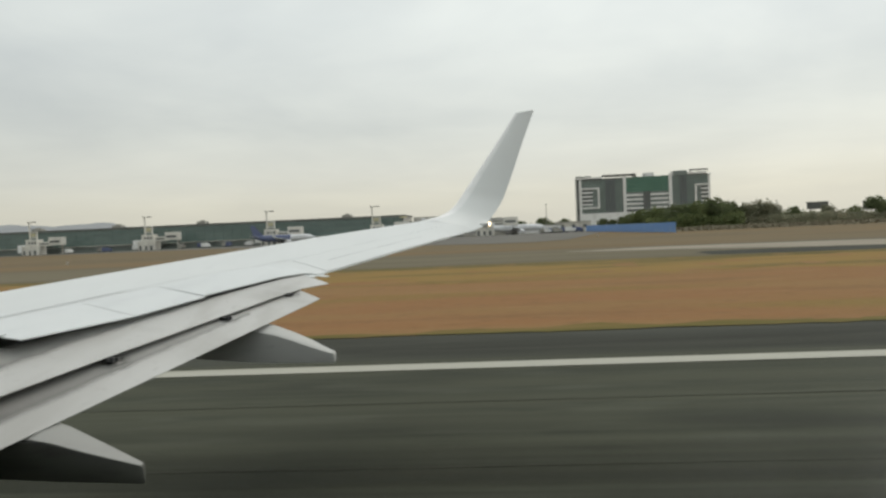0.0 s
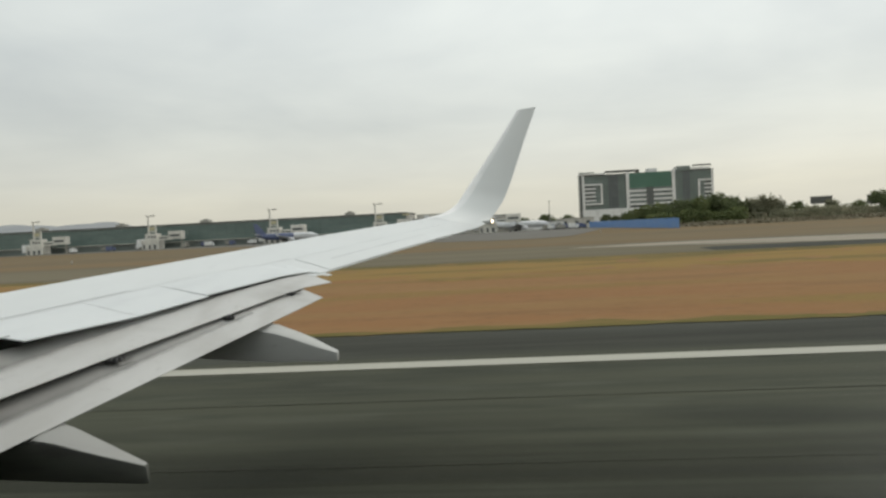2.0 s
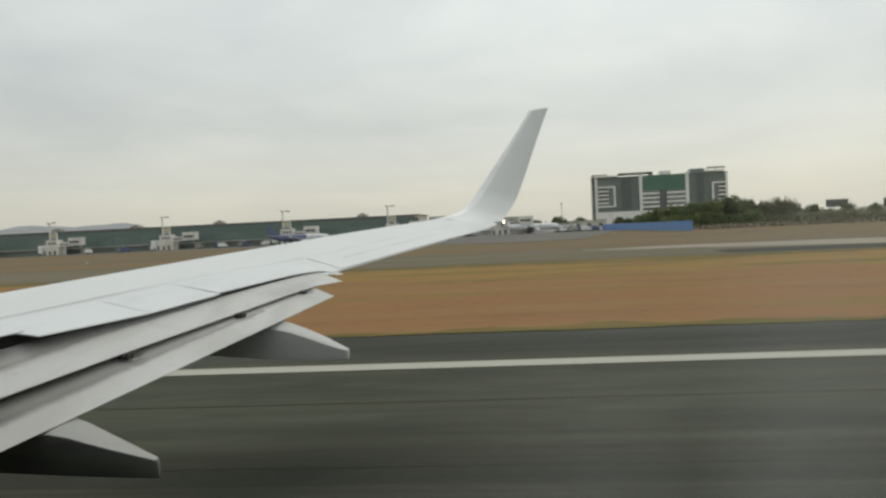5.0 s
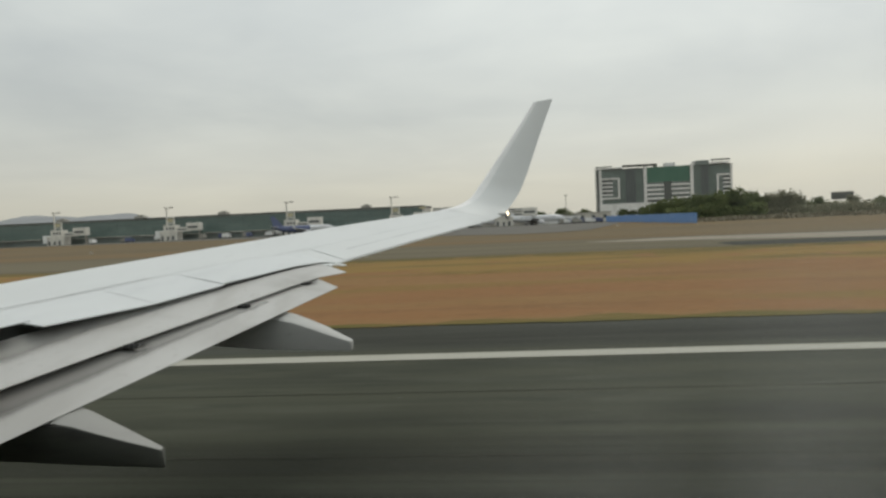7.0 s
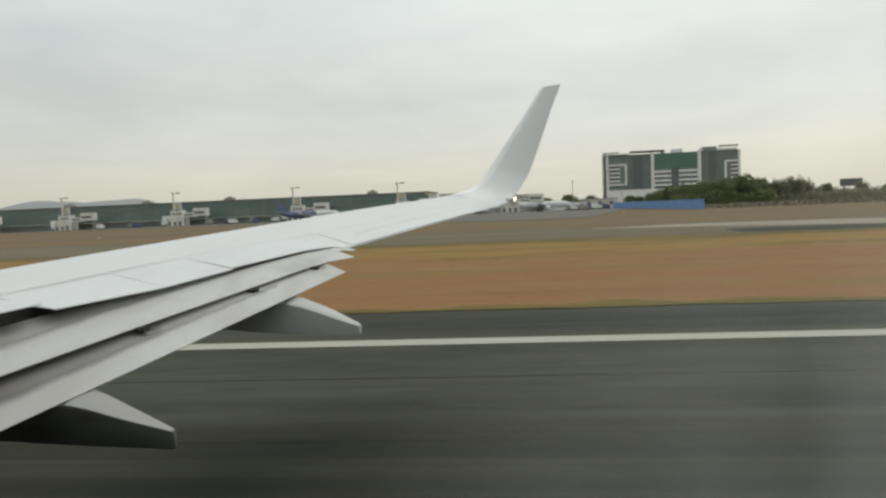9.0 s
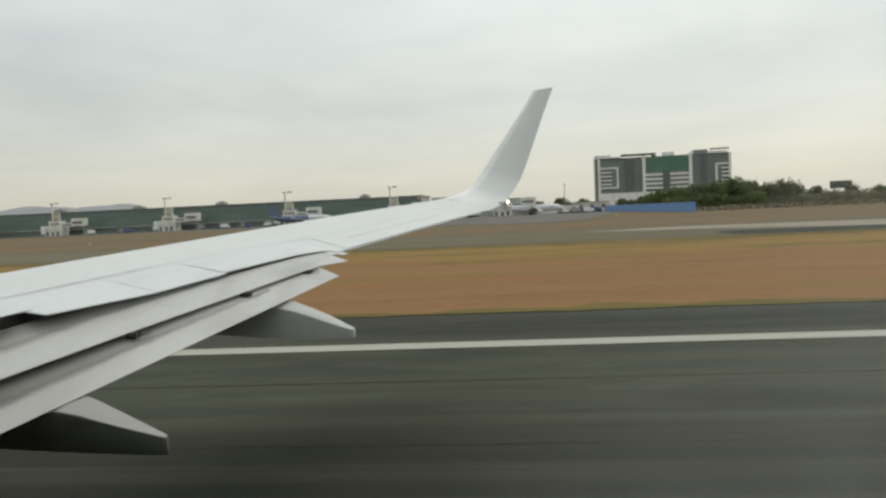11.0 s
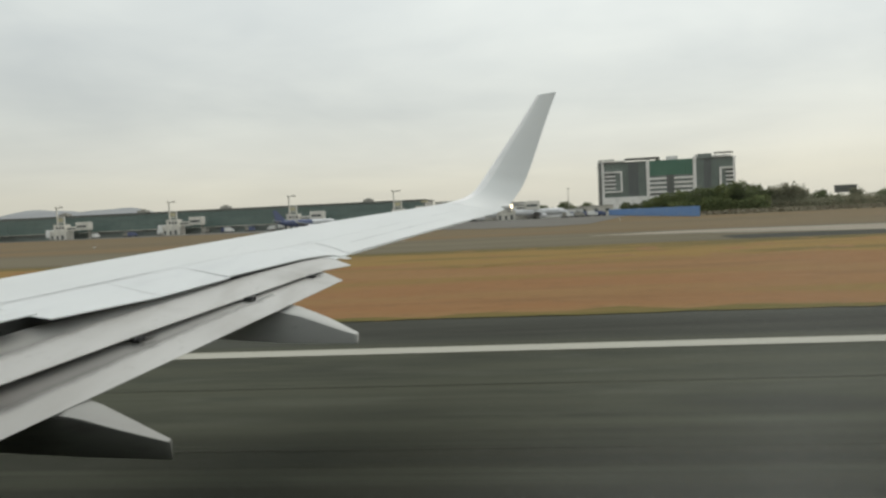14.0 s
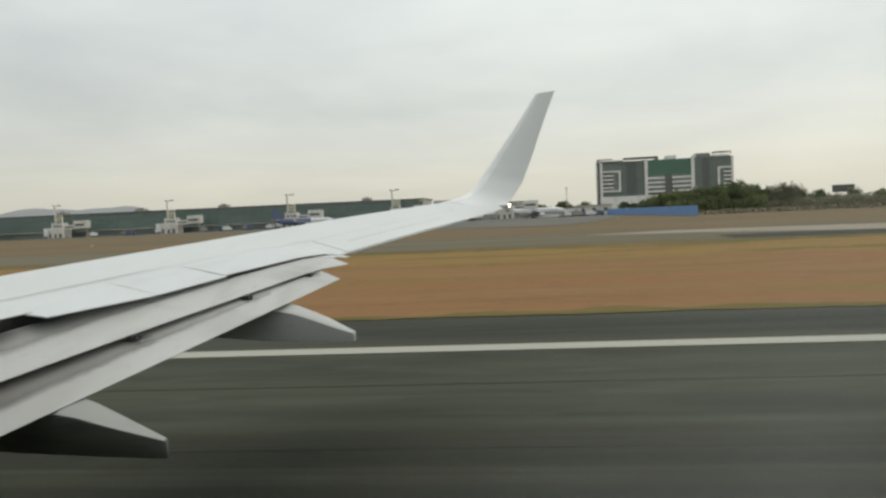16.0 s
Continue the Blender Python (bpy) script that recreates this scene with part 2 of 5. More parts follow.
def hazed_pane():
    """Clear acrylic with a milky haze that scatters daylight, put in for glare on the window; it is heavier low down
    and towards the tail.
    """
    m = bpy.data.materials.new("hazed_acrylic")
    m.use_nodes = True
    nt = m.node_tree
    n, l = nt.nodes, nt.links
    n.remove(n["Principled BSDF"])
    geo = n.new("ShaderNodeNewGeometry")
    # distance along the direction in which the haze grows
    along = n.new("ShaderNodeVectorMath")
    along.operation = "DOT_PRODUCT"
    along.inputs[1].default_value = (0.6, 0, -0.8)
    l.new(geo.outputs["Position"], along.inputs[0])
    haze_ramp = n.new("ShaderNodeMapRange")
    haze_ramp.interpolation_type = "SMOOTHSTEP"
    haze_ramp.inputs["From Min"].default_value, haze_ramp.inputs["From Max"].default_value = -3.075, -3.0
    l.new(along.outputs["Value"], haze_ramp.inputs["Value"])
    mp = n.new("ShaderNodeMapping")
    mp.inputs["Rotation"].default_value, mp.inputs["Scale"].default_value = (0, radians(52), 0), (55, 55, 14)
    l.new(geo.outputs["Position"], mp.inputs["Vector"])
    streak = n.new("ShaderNodeTexNoise")
    streak.inputs["Scale"].default_value, streak.inputs["Detail"].default_value = 1.0, 3.0
    l.new(mp.outputs[0], streak.inputs["Vector"])
    amount = n.new("ShaderNodeMath")
    amount.operation = "MULTIPLY"
    l.new(haze_ramp.outputs[0], amount.inputs[0])
    l.new(streak.outputs["Fac"], amount.inputs[1])
    fac = n.new("ShaderNodeMath")
    fac.operation = "MULTIPLY"
    l.new(amount.outputs[0], fac.inputs[0])
    fac.inputs[1].default_value = 0.15
    clear, haze_bsdf, mix = n.new("ShaderNodeBsdfTransparent"), n.new("ShaderNodeBsdfTranslucent"), n.new("ShaderNodeMixShader")
    haze_bsdf.inputs["Color"].default_value = (0.8, 0.82, 0.82, 1)
    l.new(fac.outputs[0], mix.inputs[0])
    l.new(clear.outputs[0], mix.inputs[1])
    l.new(haze_bsdf.outputs[0], mix.inputs[2])
    l.new(mix.outputs[0], n["Material Output"].inputs["Surface"])
    return m


PANE = hazed_pane()
TYRE = surface("tyre_rubber", (0.025, 0.025, 0.026), 0.8, vary=[((8, 8, 8), (0.05, 0.05, 0.05), 0.4, 0.7, 0.5)])

ASPHALT = surface("runway_asphalt", (0.0608, 0.0639, 0.0422), 0.88, vary=[((0.03, 0.9, 1), (0.0415, 0.0450, 0.0298), 0.36, 0.64, 0.8), ((0.10, 2.8, 1), (0.0750, 0.0785, 0.0537), 0.48, 0.75, 0.5), ((0.06, 0.2, 1), (0.0264, 0.0293, 0.0202), 0.50, 0.66, 0.8), ((0.22, 0.9, 3), (0.0872, 0.0921, 0.0671), 0.52, 0.74, 0.5), ((0.35, 1.6, 3), (0.0314, 0.0355, 0.0230), 0.55, 0.75, 0.6), ((1.5, 5, 3), (0.0790, 0.0837, 0.0614), 0.6, 0.8, 0.3)], bump=[((20, 20, 20), 0.25)], spec=0.2)
SHOULDER = surface("shoulder_asphalt", (0.043, 0.044, 0.033), 0.9, vary=[((0.04, 0.9, 1), (0.027, 0.028, 0.021), 0.40, 0.62, 0.85), ((0.2, 3.0, 1), (0.072, 0.073, 0.053), 0.52, 0.8, 0.5), ((0.05, 0.3, 1), (0.06, 0.063, 0.050), 0.5, 0.7, 0.7)], bump=[((20, 20, 20), 0.25)], spec=0.2)
PAINT = surface("marking_paint", (0.41, 0.40, 0.34), 0.75, vary=[((0.05, 1.5, 1), (0.36, 0.35, 0.29), 0.45, 0.75, 0.7), ((0.4, 3, 3), (0.26, 0.26, 0.21), 0.58, 0.8, 0.45)], spec=0.2)
JOINT = surface("joint_sealant", (0.033, 0.034, 0.026), 0.9, vary=[((0.05, 4, 1), (0.055, 0.055, 0.042), 0.34, 0.56, 1.0), ((0.6, 4, 1), (0.06, 0.06, 0.045), 0.45, 0.65, 0.9)], spec=0.1)
RUBBER = surface("tyre_rubber_deposit", (0.030, 0.032, 0.022), 0.85, vary=[((0.05, 1.5, 1), (0.046, 0.049, 0.034), 0.5, 0.72, 0.7)], bump=[((20, 20, 20), 0.2)], spec=0.2)


def smear(m, y0, y1, most):
    """Deposit that lies in streaks along the runway and thins out from y0 to y1."""
    nt = m.node_tree
    n, l = nt.nodes, nt.links
    geo, sp, mp, ns = n.new("ShaderNodeNewGeometry"), n.new("ShaderNodeSeparateXYZ"), n.new("ShaderNodeMapping"), n.new("ShaderNodeTexNoise")
    mp.inputs["Scale"].default_value = (0.016, 1.1, 1)
    ns.inputs["Scale"].default_value, ns.inputs["Detail"].default_value = 1.0, 5.0
    l.new(geo.outputs["Position"], sp.inputs[0])
    l.new(geo.outputs["Position"], mp.inputs["Vector"])
    l.new(mp.outputs[0], ns.inputs["Vector"])
    cover, streak, both = n.new("ShaderNodeMapRange"), n.new("ShaderNodeMapRange"), n.new("ShaderNodeMath")
    cover.interpolation_type = streak.interpolation_type = "SMOOTHSTEP"
    cover.inputs["From Min"].default_value, cover.inputs["From Max"].default_value = y1, y0
    streak.inputs["From Min"].default_value, streak.inputs["From Max"].default_value, streak.inputs["To Max"].default_value = 0.34, 0.58, most
    l.new(sp.outputs[1], cover.inputs["Value"])
    l.new(ns.outputs["Fac"], streak.inputs["Value"])
    both.operation = "MULTIPLY"
    l.new(cover.outputs[0], both.inputs[0])
    l.new(streak.outputs[0], both.inputs[1])
    mix, tr = n.new("ShaderNodeMixShader"), n.new("ShaderNodeBsdfTransparent")
    l.new(both.outputs[0], mix.inputs[0])
    l.new(tr.outputs[0], mix.inputs[1])
    l.new(n["Principled BSDF"].outputs[0], mix.inputs[2])
    l.new(mix.outputs[0], n["Material Output"].inputs["Surface"])


smear(RUBBER, 10.0, 15.0, 0.6)
DRY = surface("dry_grass", (0.25, 0.132, 0.058), 0.95, vary=[((0.03, 0.14, 1), (0.25, 0.150, 0.065), 0.42, 0.62, 0.8), ((0.05, 0.3, 1), (0.185, 0.106, 0.047), 0.50, 0.70, 0.55), ((0.16, 0.7, 1), (0.285, 0.172, 0.080), 0.52, 0.76, 0.5), ((0.016, 0.09, 1), (0.215, 0.148, 0.048), 0.50, 0.63, 0.85), ((0.8, 2.5, 2), (0.15, 0.09, 0.044), 0.54, 0.72, 0.5), ((2.5, 6, 3), (0.29, 0.19, 0.10), 0.54, 0.75, 0.45)], bump=[((3, 8, 4), 0.5)], spec=0.1)
FRINGE = surface("green_fringe_grass", (0.20, 0.135, 0.05), 0.95, vary=[((0.05, 0.8, 1), (0.125, 0.110, 0.034), 0.42, 0.6, 0.95), ((0.4, 3, 1), (0.22, 0.145, 0.055), 0.5, 0.75, 0.7)], bump=[((4, 8, 4), 0.5)], spec=0.1)
OLIVE = surface("olive_weeds", (0.125, 0.102, 0.038), 0.95, vary=[((0.05, 0.6, 1), (0.20, 0.145, 0.055), 0.46, 0.62, 0.85), ((0.5, 2, 1), (0.085, 0.075, 0.030), 0.52, 0.72, 0.7)], bump=[((4, 8, 4), 0.5)], spec=0.1)
YELLOWG = surface("yellow_dry_grass", (0.250, 0.162, 0.054), 0.95, vary=[((0.04, 0.2, 1), (0.145, 0.112, 0.040), 0.49, 0.64, 0.85), ((0.2, 2, 1), (0.25, 0.165, 0.07), 0.5, 0.75, 0.6)], bump=[((4, 8, 4), 0.5)], spec=0.1)
TAXI = surface("taxiway_asphalt", (0.168, 0.146, 0.099), 0.9, vary=[((0.01, 0.12, 1), (0.130, 0.115, 0.080), 0.4, 0.62, 0.85), ((0.06, 0.6, 1), (0.19, 0.168, 0.132), 0.5, 0.75, 0.6)], spec=0.06)
PALE = surface("pale_strip_concrete", (0.31, 0.275, 0.215), 0.9, vary=[((0.02, 0.4, 1), (0.17, 0.15, 0.12), 0.45, 0.65, 0.8)], spec=0.2)
FIELD = surface("bare_brown_field", (0.178, 0.140, 0.088), 0.95, vary=[((0.006, 0.03, 1), (0.205, 0.137, 0.072), 0.44, 0.62, 0.8), ((0.012, 0.08, 1), (0.15, 0.122, 0.078), 0.46, 0.66, 0.85), ((0.1, 0.6, 1), (0.22, 0.167, 0.10), 0.52, 0.78, 0.5), ((0.03, 0.35, 1), (0.115, 0.100, 0.058), 0.58, 0.74, 0.6)], spec=0.05)
APRON = surface("apron_concrete", (0.155, 0.148, 0.130), 0.9, vary=[((0.02, 0.06, 1), (0.135, 0.130, 0.118), 0.4, 0.7, 0.8), ((0.05, 0.2, 1), (0.175, 0.155, 0.12), 0.5, 0.7, 0.6)], spec=0.15)


# ---- mesh helpers ----
def part(name, bm, material, parent=None, label="", smooth=False):
    me = bpy.data.meshes.new(name)
    bmesh.ops.recalc_face_normals(bm, faces=bm.faces)
    if smooth:
        for fc in bm.faces:
            fc.smooth = True
        for ed in bm.edges:
            ed.smooth = ed.calc_face_angle(0.0) < radians(42)
    bm.to_mesh(me)
    bm.free()
    me.materials.append(material)
    ob = new(name, me)
    if parent:
        ob.parent = parent
    if label:
        ob["label"] = label
    return ob


def empty(name, m=None):
    ob = new(name)
    ob.empty_display_size = 0.5
    if m is not None:
        ob.matrix_world = m
    return ob


def box(bm, x0, x1, y0, y1, z0, z1, m=None, bevel=0.0):
    mat = Matrix.LocRotScale(((x0 + x1) / 2, (y0 + y1) / 2, (z0 + z1) / 2), None, (x1 - x0, y1 - y0, z1 - z0))
    r = bmesh.ops.create_cube(bm, size=1.0, matrix=(m @ mat) if m is not None else mat)
    if bevel:
        es = {e for v in r["verts"] for e in v.link_edges}
        bmesh.ops.bevel(bm, geom=list(es), offset=bevel, segments=2, affect="EDGES", profile=0.5)
    return bm


def boxes(*list_of):
    bm = bmesh.new()
    for b in list_of:
        box(bm, *b)
    return bm


def rod(bm, a, b, r, r2=None, n=8):
    a, b = Vector(a), Vector(b)
    q = (b - a).to_track_quat("Z", "Y").to_matrix().to_4x4()
    bmesh.ops.create_cone(bm, cap_ends=True, segments=n, radius1=r, radius2=r if r2 is None else r2, depth=(b - a).length, matrix=Matrix.Translation((a + b) / 2) @ q)
    return bm


def loft(bm, rings, closed=True, caps=True):
    vs = [[bm.verts.new(p) for p in ring] for ring in rings]
    k = len(vs[0])
    for a, b in zip(vs, vs[1:]):
        for i in range(k if closed else k - 1):
            j = (i + 1) % k
            bm.faces.new((a[i], a[j], b[j], b[i]))
    first_cap, last_cap = caps if isinstance(caps, tuple) else (caps, caps)
    if closed and first_cap:
        bm.faces.new(vs[0])
    if closed and last_cap:
        bm.faces.new(list(reversed(vs[-1])))
    return bm


def interp(table, y):
    for (a, va), (b, vb) in zip(table, table[1:]):
        if y <= b:
            break
    return va + (vb - va) * (y - a) / (b - a)


def ground_z(y):
    """The field is level near the runway and falls a little towards the apron."""
    return -1.1 * min(max((y - 110) / 340, 0), 1)


# ---- ground ----
def sheet(name, x0, x1, y0, y1, nx, ny, lift, material, label, category, wob0=0.0, wob1=0.0, kind="structure", seed=0, rough=0.0):
    """A level strip along the runway, with uneven long edges where wob is given."""
    bm = bmesh.new()
    rows = []
    for j in range(ny + 1):
        v = j / ny
        row = []
        for i in range(nx + 1):
            x = x0 + (x1 - x0) * i / nx
            a = y0 + wob0 * (noise.noise((x * 0.13, seed, 0)) + 0.6 * noise.noise((x * 0.7, seed, 3)))
            b = y1 + wob1 * (noise.noise((x * 0.05, seed + 9, 0)) + 0.6 * noise.noise((x * 0.4, seed, 7)))
            y = a + (b - a) * v
            z = ground_z(y) + lift + (rough * noise.noise((x * 0.3, y * 0.6, seed)) if 0 < j < ny else 0)
            row.append(bm.verts.new((x, y, z)))
        rows.append(row)
    for r0, r1 in zip(rows, rows[1:]):
        for i in range(nx):
            bm.faces.new((r0[i], r0[i + 1], r1[i + 1], r1[i]))
    ob = part(name, bm, material)
    return tagged(ob, label, category, kind=kind)


def ground_sheet():
    bm = bmesh.new()
    ys = [-4500, -600, -60, 20, 110, 200, 300, 450, 700, 1500, 4600]
    xs = [-4500, -1500, -600, -300, -100, 0, 100, 300, 600, 1500, 4500]
    vs = [[bm.verts.new((x, y, ground_z(y) - 0.10)) for x in xs] for y in ys]
    for a, b in zip(vs, vs[1:]):
        for i in range(len(xs) - 1):
            bm.faces.new((a[i], a[i + 1], b[i + 1], b[i]))
    tagged(part("ground", bm, FIELD), "flat dry brown airfield ground reaching the horizon", "ground", kind="structure")


ground_sheet()
sheet("runway", -700, 500, -24.5, 21.6, 60, 4, -0.02, ASPHALT, "worn dark grey asphalt runway with rubber streaks", "runway")
sheet("runway_rubber_deposit", -700, 500, -12, 15.2, 120, 2, -0.014, RUBBER, "blackish tyre rubber smeared along the middle of the runway", "tyre marks")
sheet("pavement_shoulder", -700, 500, 21.6, 27.3, 240, 2, -0.03, SHOULDER, "dark asphalt runway shoulder beside the grass", "pavement", wob1=0.25, seed=2)
sheet("grass", -500, 420, 26.75, 75.0, 900, 40, -0.012, DRY, "sunburnt orange-brown dry grass strip beside the runway", "grass", wob0=0.5, wob1=0.8, kind="stuff", seed=5, rough=0.03)
sheet("grass_fringe", -500, 420, 26.55, 27.7, 900, 3, -0.006, FRINGE, "greenish weedy grass fringe along the asphalt edge", "grass", wob0=0.5, wob1=1.6, kind="stuff", seed=11)
sheet("grass_far_fringe", -500, 420, 55.0, 75.3, 500, 6, -0.004, YELLOWG, "yellow-green grass edge beside the taxiway", "grass", wob0=6.0, wob1=0.7, kind="stuff", seed=15)
sheet("grass_dark_edge", -500, 420, 70.8, 75.9, 500, 3, 0.0, OLIVE, "dark olive weeds where the grass meets the taxiway", "grass", wob0=2.6, wob1=0.5, kind="stuff", seed=17)
sheet("taxiway", -700, 500, 74.6, 112, 60, 6, -0.03, TAXI, "pale grey-brown asphalt taxiway", "taxiway", wob1=1.5, seed=21)


def wedge(name, near, far, x0, x1, lift, material, label, seed):
    """A band on the taxiway whose two long edges wander: near and far are tables of y over x."""
    bm = bmesh.new()
    prev = None
    n = int((x1 - x0) / 2)
    for i in range(n + 1):
        x = x0 + (x1 - x0) * i / n
        a = interp(near, x) + 0.35 * noise.noise((x * 0.12, seed, 0))
        b = interp(far, x) + 0.6 * noise.noise((x * 0.09, seed + 4, 0))
        cur = [bm.verts.new((x, a + (b - a) * q / 3, ground_z(a) + lift)) for q in range(4)]
        if prev:
            for p, q, r, v in zip(prev, cur, cur[1:], prev[1:]):
                bm.faces.new((p, q, r, v))
        prev = cur
    tagged(part(name, bm, material), label, "taxiway", kind="structure")


wedge("taxiway_pale_strip", [(10, 101), (21, 96.7), (32, 90.8), (45, 84.5), (62, 81.5), (90, 86), (500, 88)], [(10, 102), (21, 106.5), (32, 105.5), (49, 103), (62, 97), (90, 92), (500, 93)], 10, 500, 0.0, PALE, "pale worn concrete strip along the taxiway", 31)
wedge("taxiway_dark_strip", [(22, 78.6), (24, 78), (36, 76.2), (60, 74.5), (120, 73), (500, 73)], [(22, 82), (23.5, 86.2), (36, 86.6), (45, 84.2), (62, 81.2), (90, 85.5), (500, 87.5)], 23, 500, -0.004, SHOULDER, "darker resurfaced asphalt beside the taxiway", 37)


def junction():
    """Dark asphalt link from the runway to the taxiway; the dry grass ends in rounded tongues on both sides of it."""
    bm = bmesh.new()
    prev = None
    for j in range(25):
        y = 26.6 + 49.2 * j / 24
        bow = ((y - 50) / 24) ** 2
        a, b = 84 - 26 * bow, 165 + 25 * bow
        cur = [bm.verts.new((a + (b - a) * q / 12 + 0.5 * noise.noise((y, q, 0)) * (q in (0, 12)), y, 0.006)) for q in range(13)]
        if prev:
            for p, q, r, v in zip(prev, cur, cur[1:], prev[1:]):
                bm.faces.new((p, q, r, v))
        prev = cur
    tagged(part("taxiway_junction", bm, SHOULDER), "dark asphalt taxiway link between two tongues of dry grass", "taxiway", kind="structure")


junction()


def green_patch(x, y, w, d, seed):
    bm = bmesh.new()
    n = 40
    rim = []
    for k in range(n):
        a = 2 * math.pi * k / n
        r = 1 + 0.3 * noise.noise((math.cos(a) * 1.5, math.sin(a) * 1.5, seed))
        rim.append(bm.verts.new((x + w * r * math.cos(a), y + d * r * math.sin(a), 0.012)))
    bm.faces.new(rim)
    tagged(part("grass_patch", bm, FRINGE), "patch of greener grass in the dry strip", "grass", group="greener grass patches", kind="stuff")


for k, (x, y, w, d) in enumerate(((202, 37, 9, 3.5), (236, 34, 14, 2.5), (268, 60, 11, 3.0), (300, 36, 16, 2.0))):
    green_patch(x, y, w, d, k * 3.7)


def apron():
    """Concrete apron; its near edge slants towards the runway at the pier end."""
    edge = [(-700, 430), (-350, 425), (-140, 345), (-60, 270), (-20, 200), (6, 176), (22, 200), (36, 275), (50, 350), (70, 400)]
    bm = bmesh.new()
    prev = None
    for k in range(78):
        x = -700 + 10 * k
        y0 = interp(edge, x) + 3 * noise.noise((x * 0.05, 2, 0))
        cur = [bm.verts.new((x, y0 + (520 - y0) * q / 6, ground_z(y0 + (520 - y0) * q / 6) - 0.03)) for q in range(7)]
        if prev:
            for a, b, c, d in zip(prev, cur, cur[1:], prev[1:]):
                bm.faces.new((a, b, c, d))
        prev = cur
    tagged(part("apron", bm, APRON), "grey concrete apron in front of the terminal", "apron", kind="structure")


apron()


def strip(name, x0, x1, y0, y1, lift, material, label, category="marking"):
    bm = boxes((x0, x1, y0, y1, lift - 0.03, lift))
    return tagged(part(name, bm, material), label, category, kind="structure")


def edge_line():
    bm = bmesh.new()
    n = 500
    for i in range(n):
        a, b = -500 + 900 * i / n, -500 + 900 * (i + 1) / n
        w = 0.02 * noise.noise((a, 1, 1))
        vs = [bm.verts.new(p) for p in ((a, 19.95 + w, 0.0), (b, 19.95 + w, 0.0), (b, 20.86 + w, 0.0), (a, 20.86 + w, 0.0))]
        bm.faces.new(vs)
    tagged(part("runway_edge_line", bm, PAINT), "continuous worn white painted runway edge line", "marking", kind="structure")


edge_line()


def joint(y, w, seed, x0=-300, x1=300):
    bm = bmesh.new()
    prev = None
    for i in range(241):
        x = x0 + (x1 - x0) * i / 240
        c = y + 0.05 * noise.noise((x * 0.06, seed, 0))
        ww = w * (0.7 + 0.5 * noise.noise((x * 0.2, seed, 4)))
        cur = (bm.verts.new((x, c - ww / 2, -0.009)), bm.verts.new((x, c + ww / 2, -0.009)))
        if prev:
            bm.faces.new((prev[0], cur[0], cur[1], prev[1]))
        prev = cur
    tagged(part("pavement_joint", bm, JOINT), "dark sealed joint running along the runway asphalt", "pavement joint", group="runway joints", kind="structure")


for k, (y, w) in enumerate(((16.15, 0.06), (11.7, 0.08), (8.1, 0.05), (4.5, 0.1))):
    joint(y, w, k * 7.3)


def bars(x0, x1, edges):
    for y0, y1 in edges:
        bm = bmesh.new()
        m = 30
        vs = [(bm.verts.new((x0 + (x1 - x0) * i / m, y0, -0.004)), bm.verts.new((x0 + (x1 - x0) * i / m, y1, -0.004))) for i in range(m + 1)]
        for a, b in zip(vs, vs[1:]):
            bm.faces.new((a[0], b[0], b[1], a[1]))
        tagged(part("touchdown_bar", bm, PAINT), "worn white painted touchdown bar on the runway", "marking", group="runway bars", kind="structure")


bars(-45.0, -22.5, ((14.2, 16.0), (11.1, 12.95), (7.9, 9.7)))
bars(-177.0, -154.5, ((14.0, 15.75), (10.9, 12.7)))
bars(-292.0, -247.0, ((8.0, 14.0),))
bars(90.0, 135.0, ((17.0, 18.6), (14.15, 15.7), (10.7, 12.4), (7.6, 9.2), (4.5, 6.1)))



# ---- the airplane: wing seen from the cabin window ----
TE_Z = [(-2, 2.66), (4.99, 3.103), (5.34, 3.126), (6.4, 3.195), (7.38, 3.28), (8.7, 3.375), (9.3, 3.38), (9.54, 3.35), (11.86, 3.555), (15.52, 3.849), (18, 4.05)]
CR_Z = [(-2, 2.55), (6.986, 3.330), (8.51, 3.478), (10.74, 3.680), (13.2, 3.905), (15.33, 4.09), (18, 4.3)]


def te_x(y):
    return -5.575 + 0.337 * y


def chord(y):
    return 1.62 + 0.237 * (15.5 - y)


def foil(y):
    """A closed section of the wing at y, cut back where the spoilers carry on its upper face: upper face from the trailing edge to the nose, then the lower face back."""
    c, xt, zt, zc = chord(y), te_x(y), interp(TE_Z, y), interp(CR_Z, y)
    pts = []
    cut = interp([(-3, 0.30), (9.44, 0.30), (9.5, 0.0), (19, 0.0)], y)
    for k in range(9):
        u = cut + (1 - cut) * k / 8
        pts.append((xt - 0.6 * c * u, y, zt + (zc - zt) * (u + 0.22 * math.sin(math.pi * u) * (1 - u)) if u < 1 else zc))
    ahead = interp([(-3, 0.4), (13.0, 0.4), (15.33, 0.10), (19, 0.1)], y)
    for a in (20, 45, 70, 90):
        s, q = math.sin(radians(a)), math.cos(radians(a))
        pts.append((xt - 0.6 * c - ahead * c * s, y, zc - 0.07 * c * (1 - q)))
    for u, d in ((0.97, 0.105), (0.85, 0.135), (0.65, 0.145), (0.4, 0.11), (max(0.15, 0.62 * cut), 0.045)):
        u = u * (0.6 + ahead)
        pts.append((xt - c * u, y, zc + (zt - zc) * (1 - u) - d * c))
    pts.append((xt - 0.6 * c * cut, y, pts[0][2] - 0.02 - 0.1 * cut))
    return pts


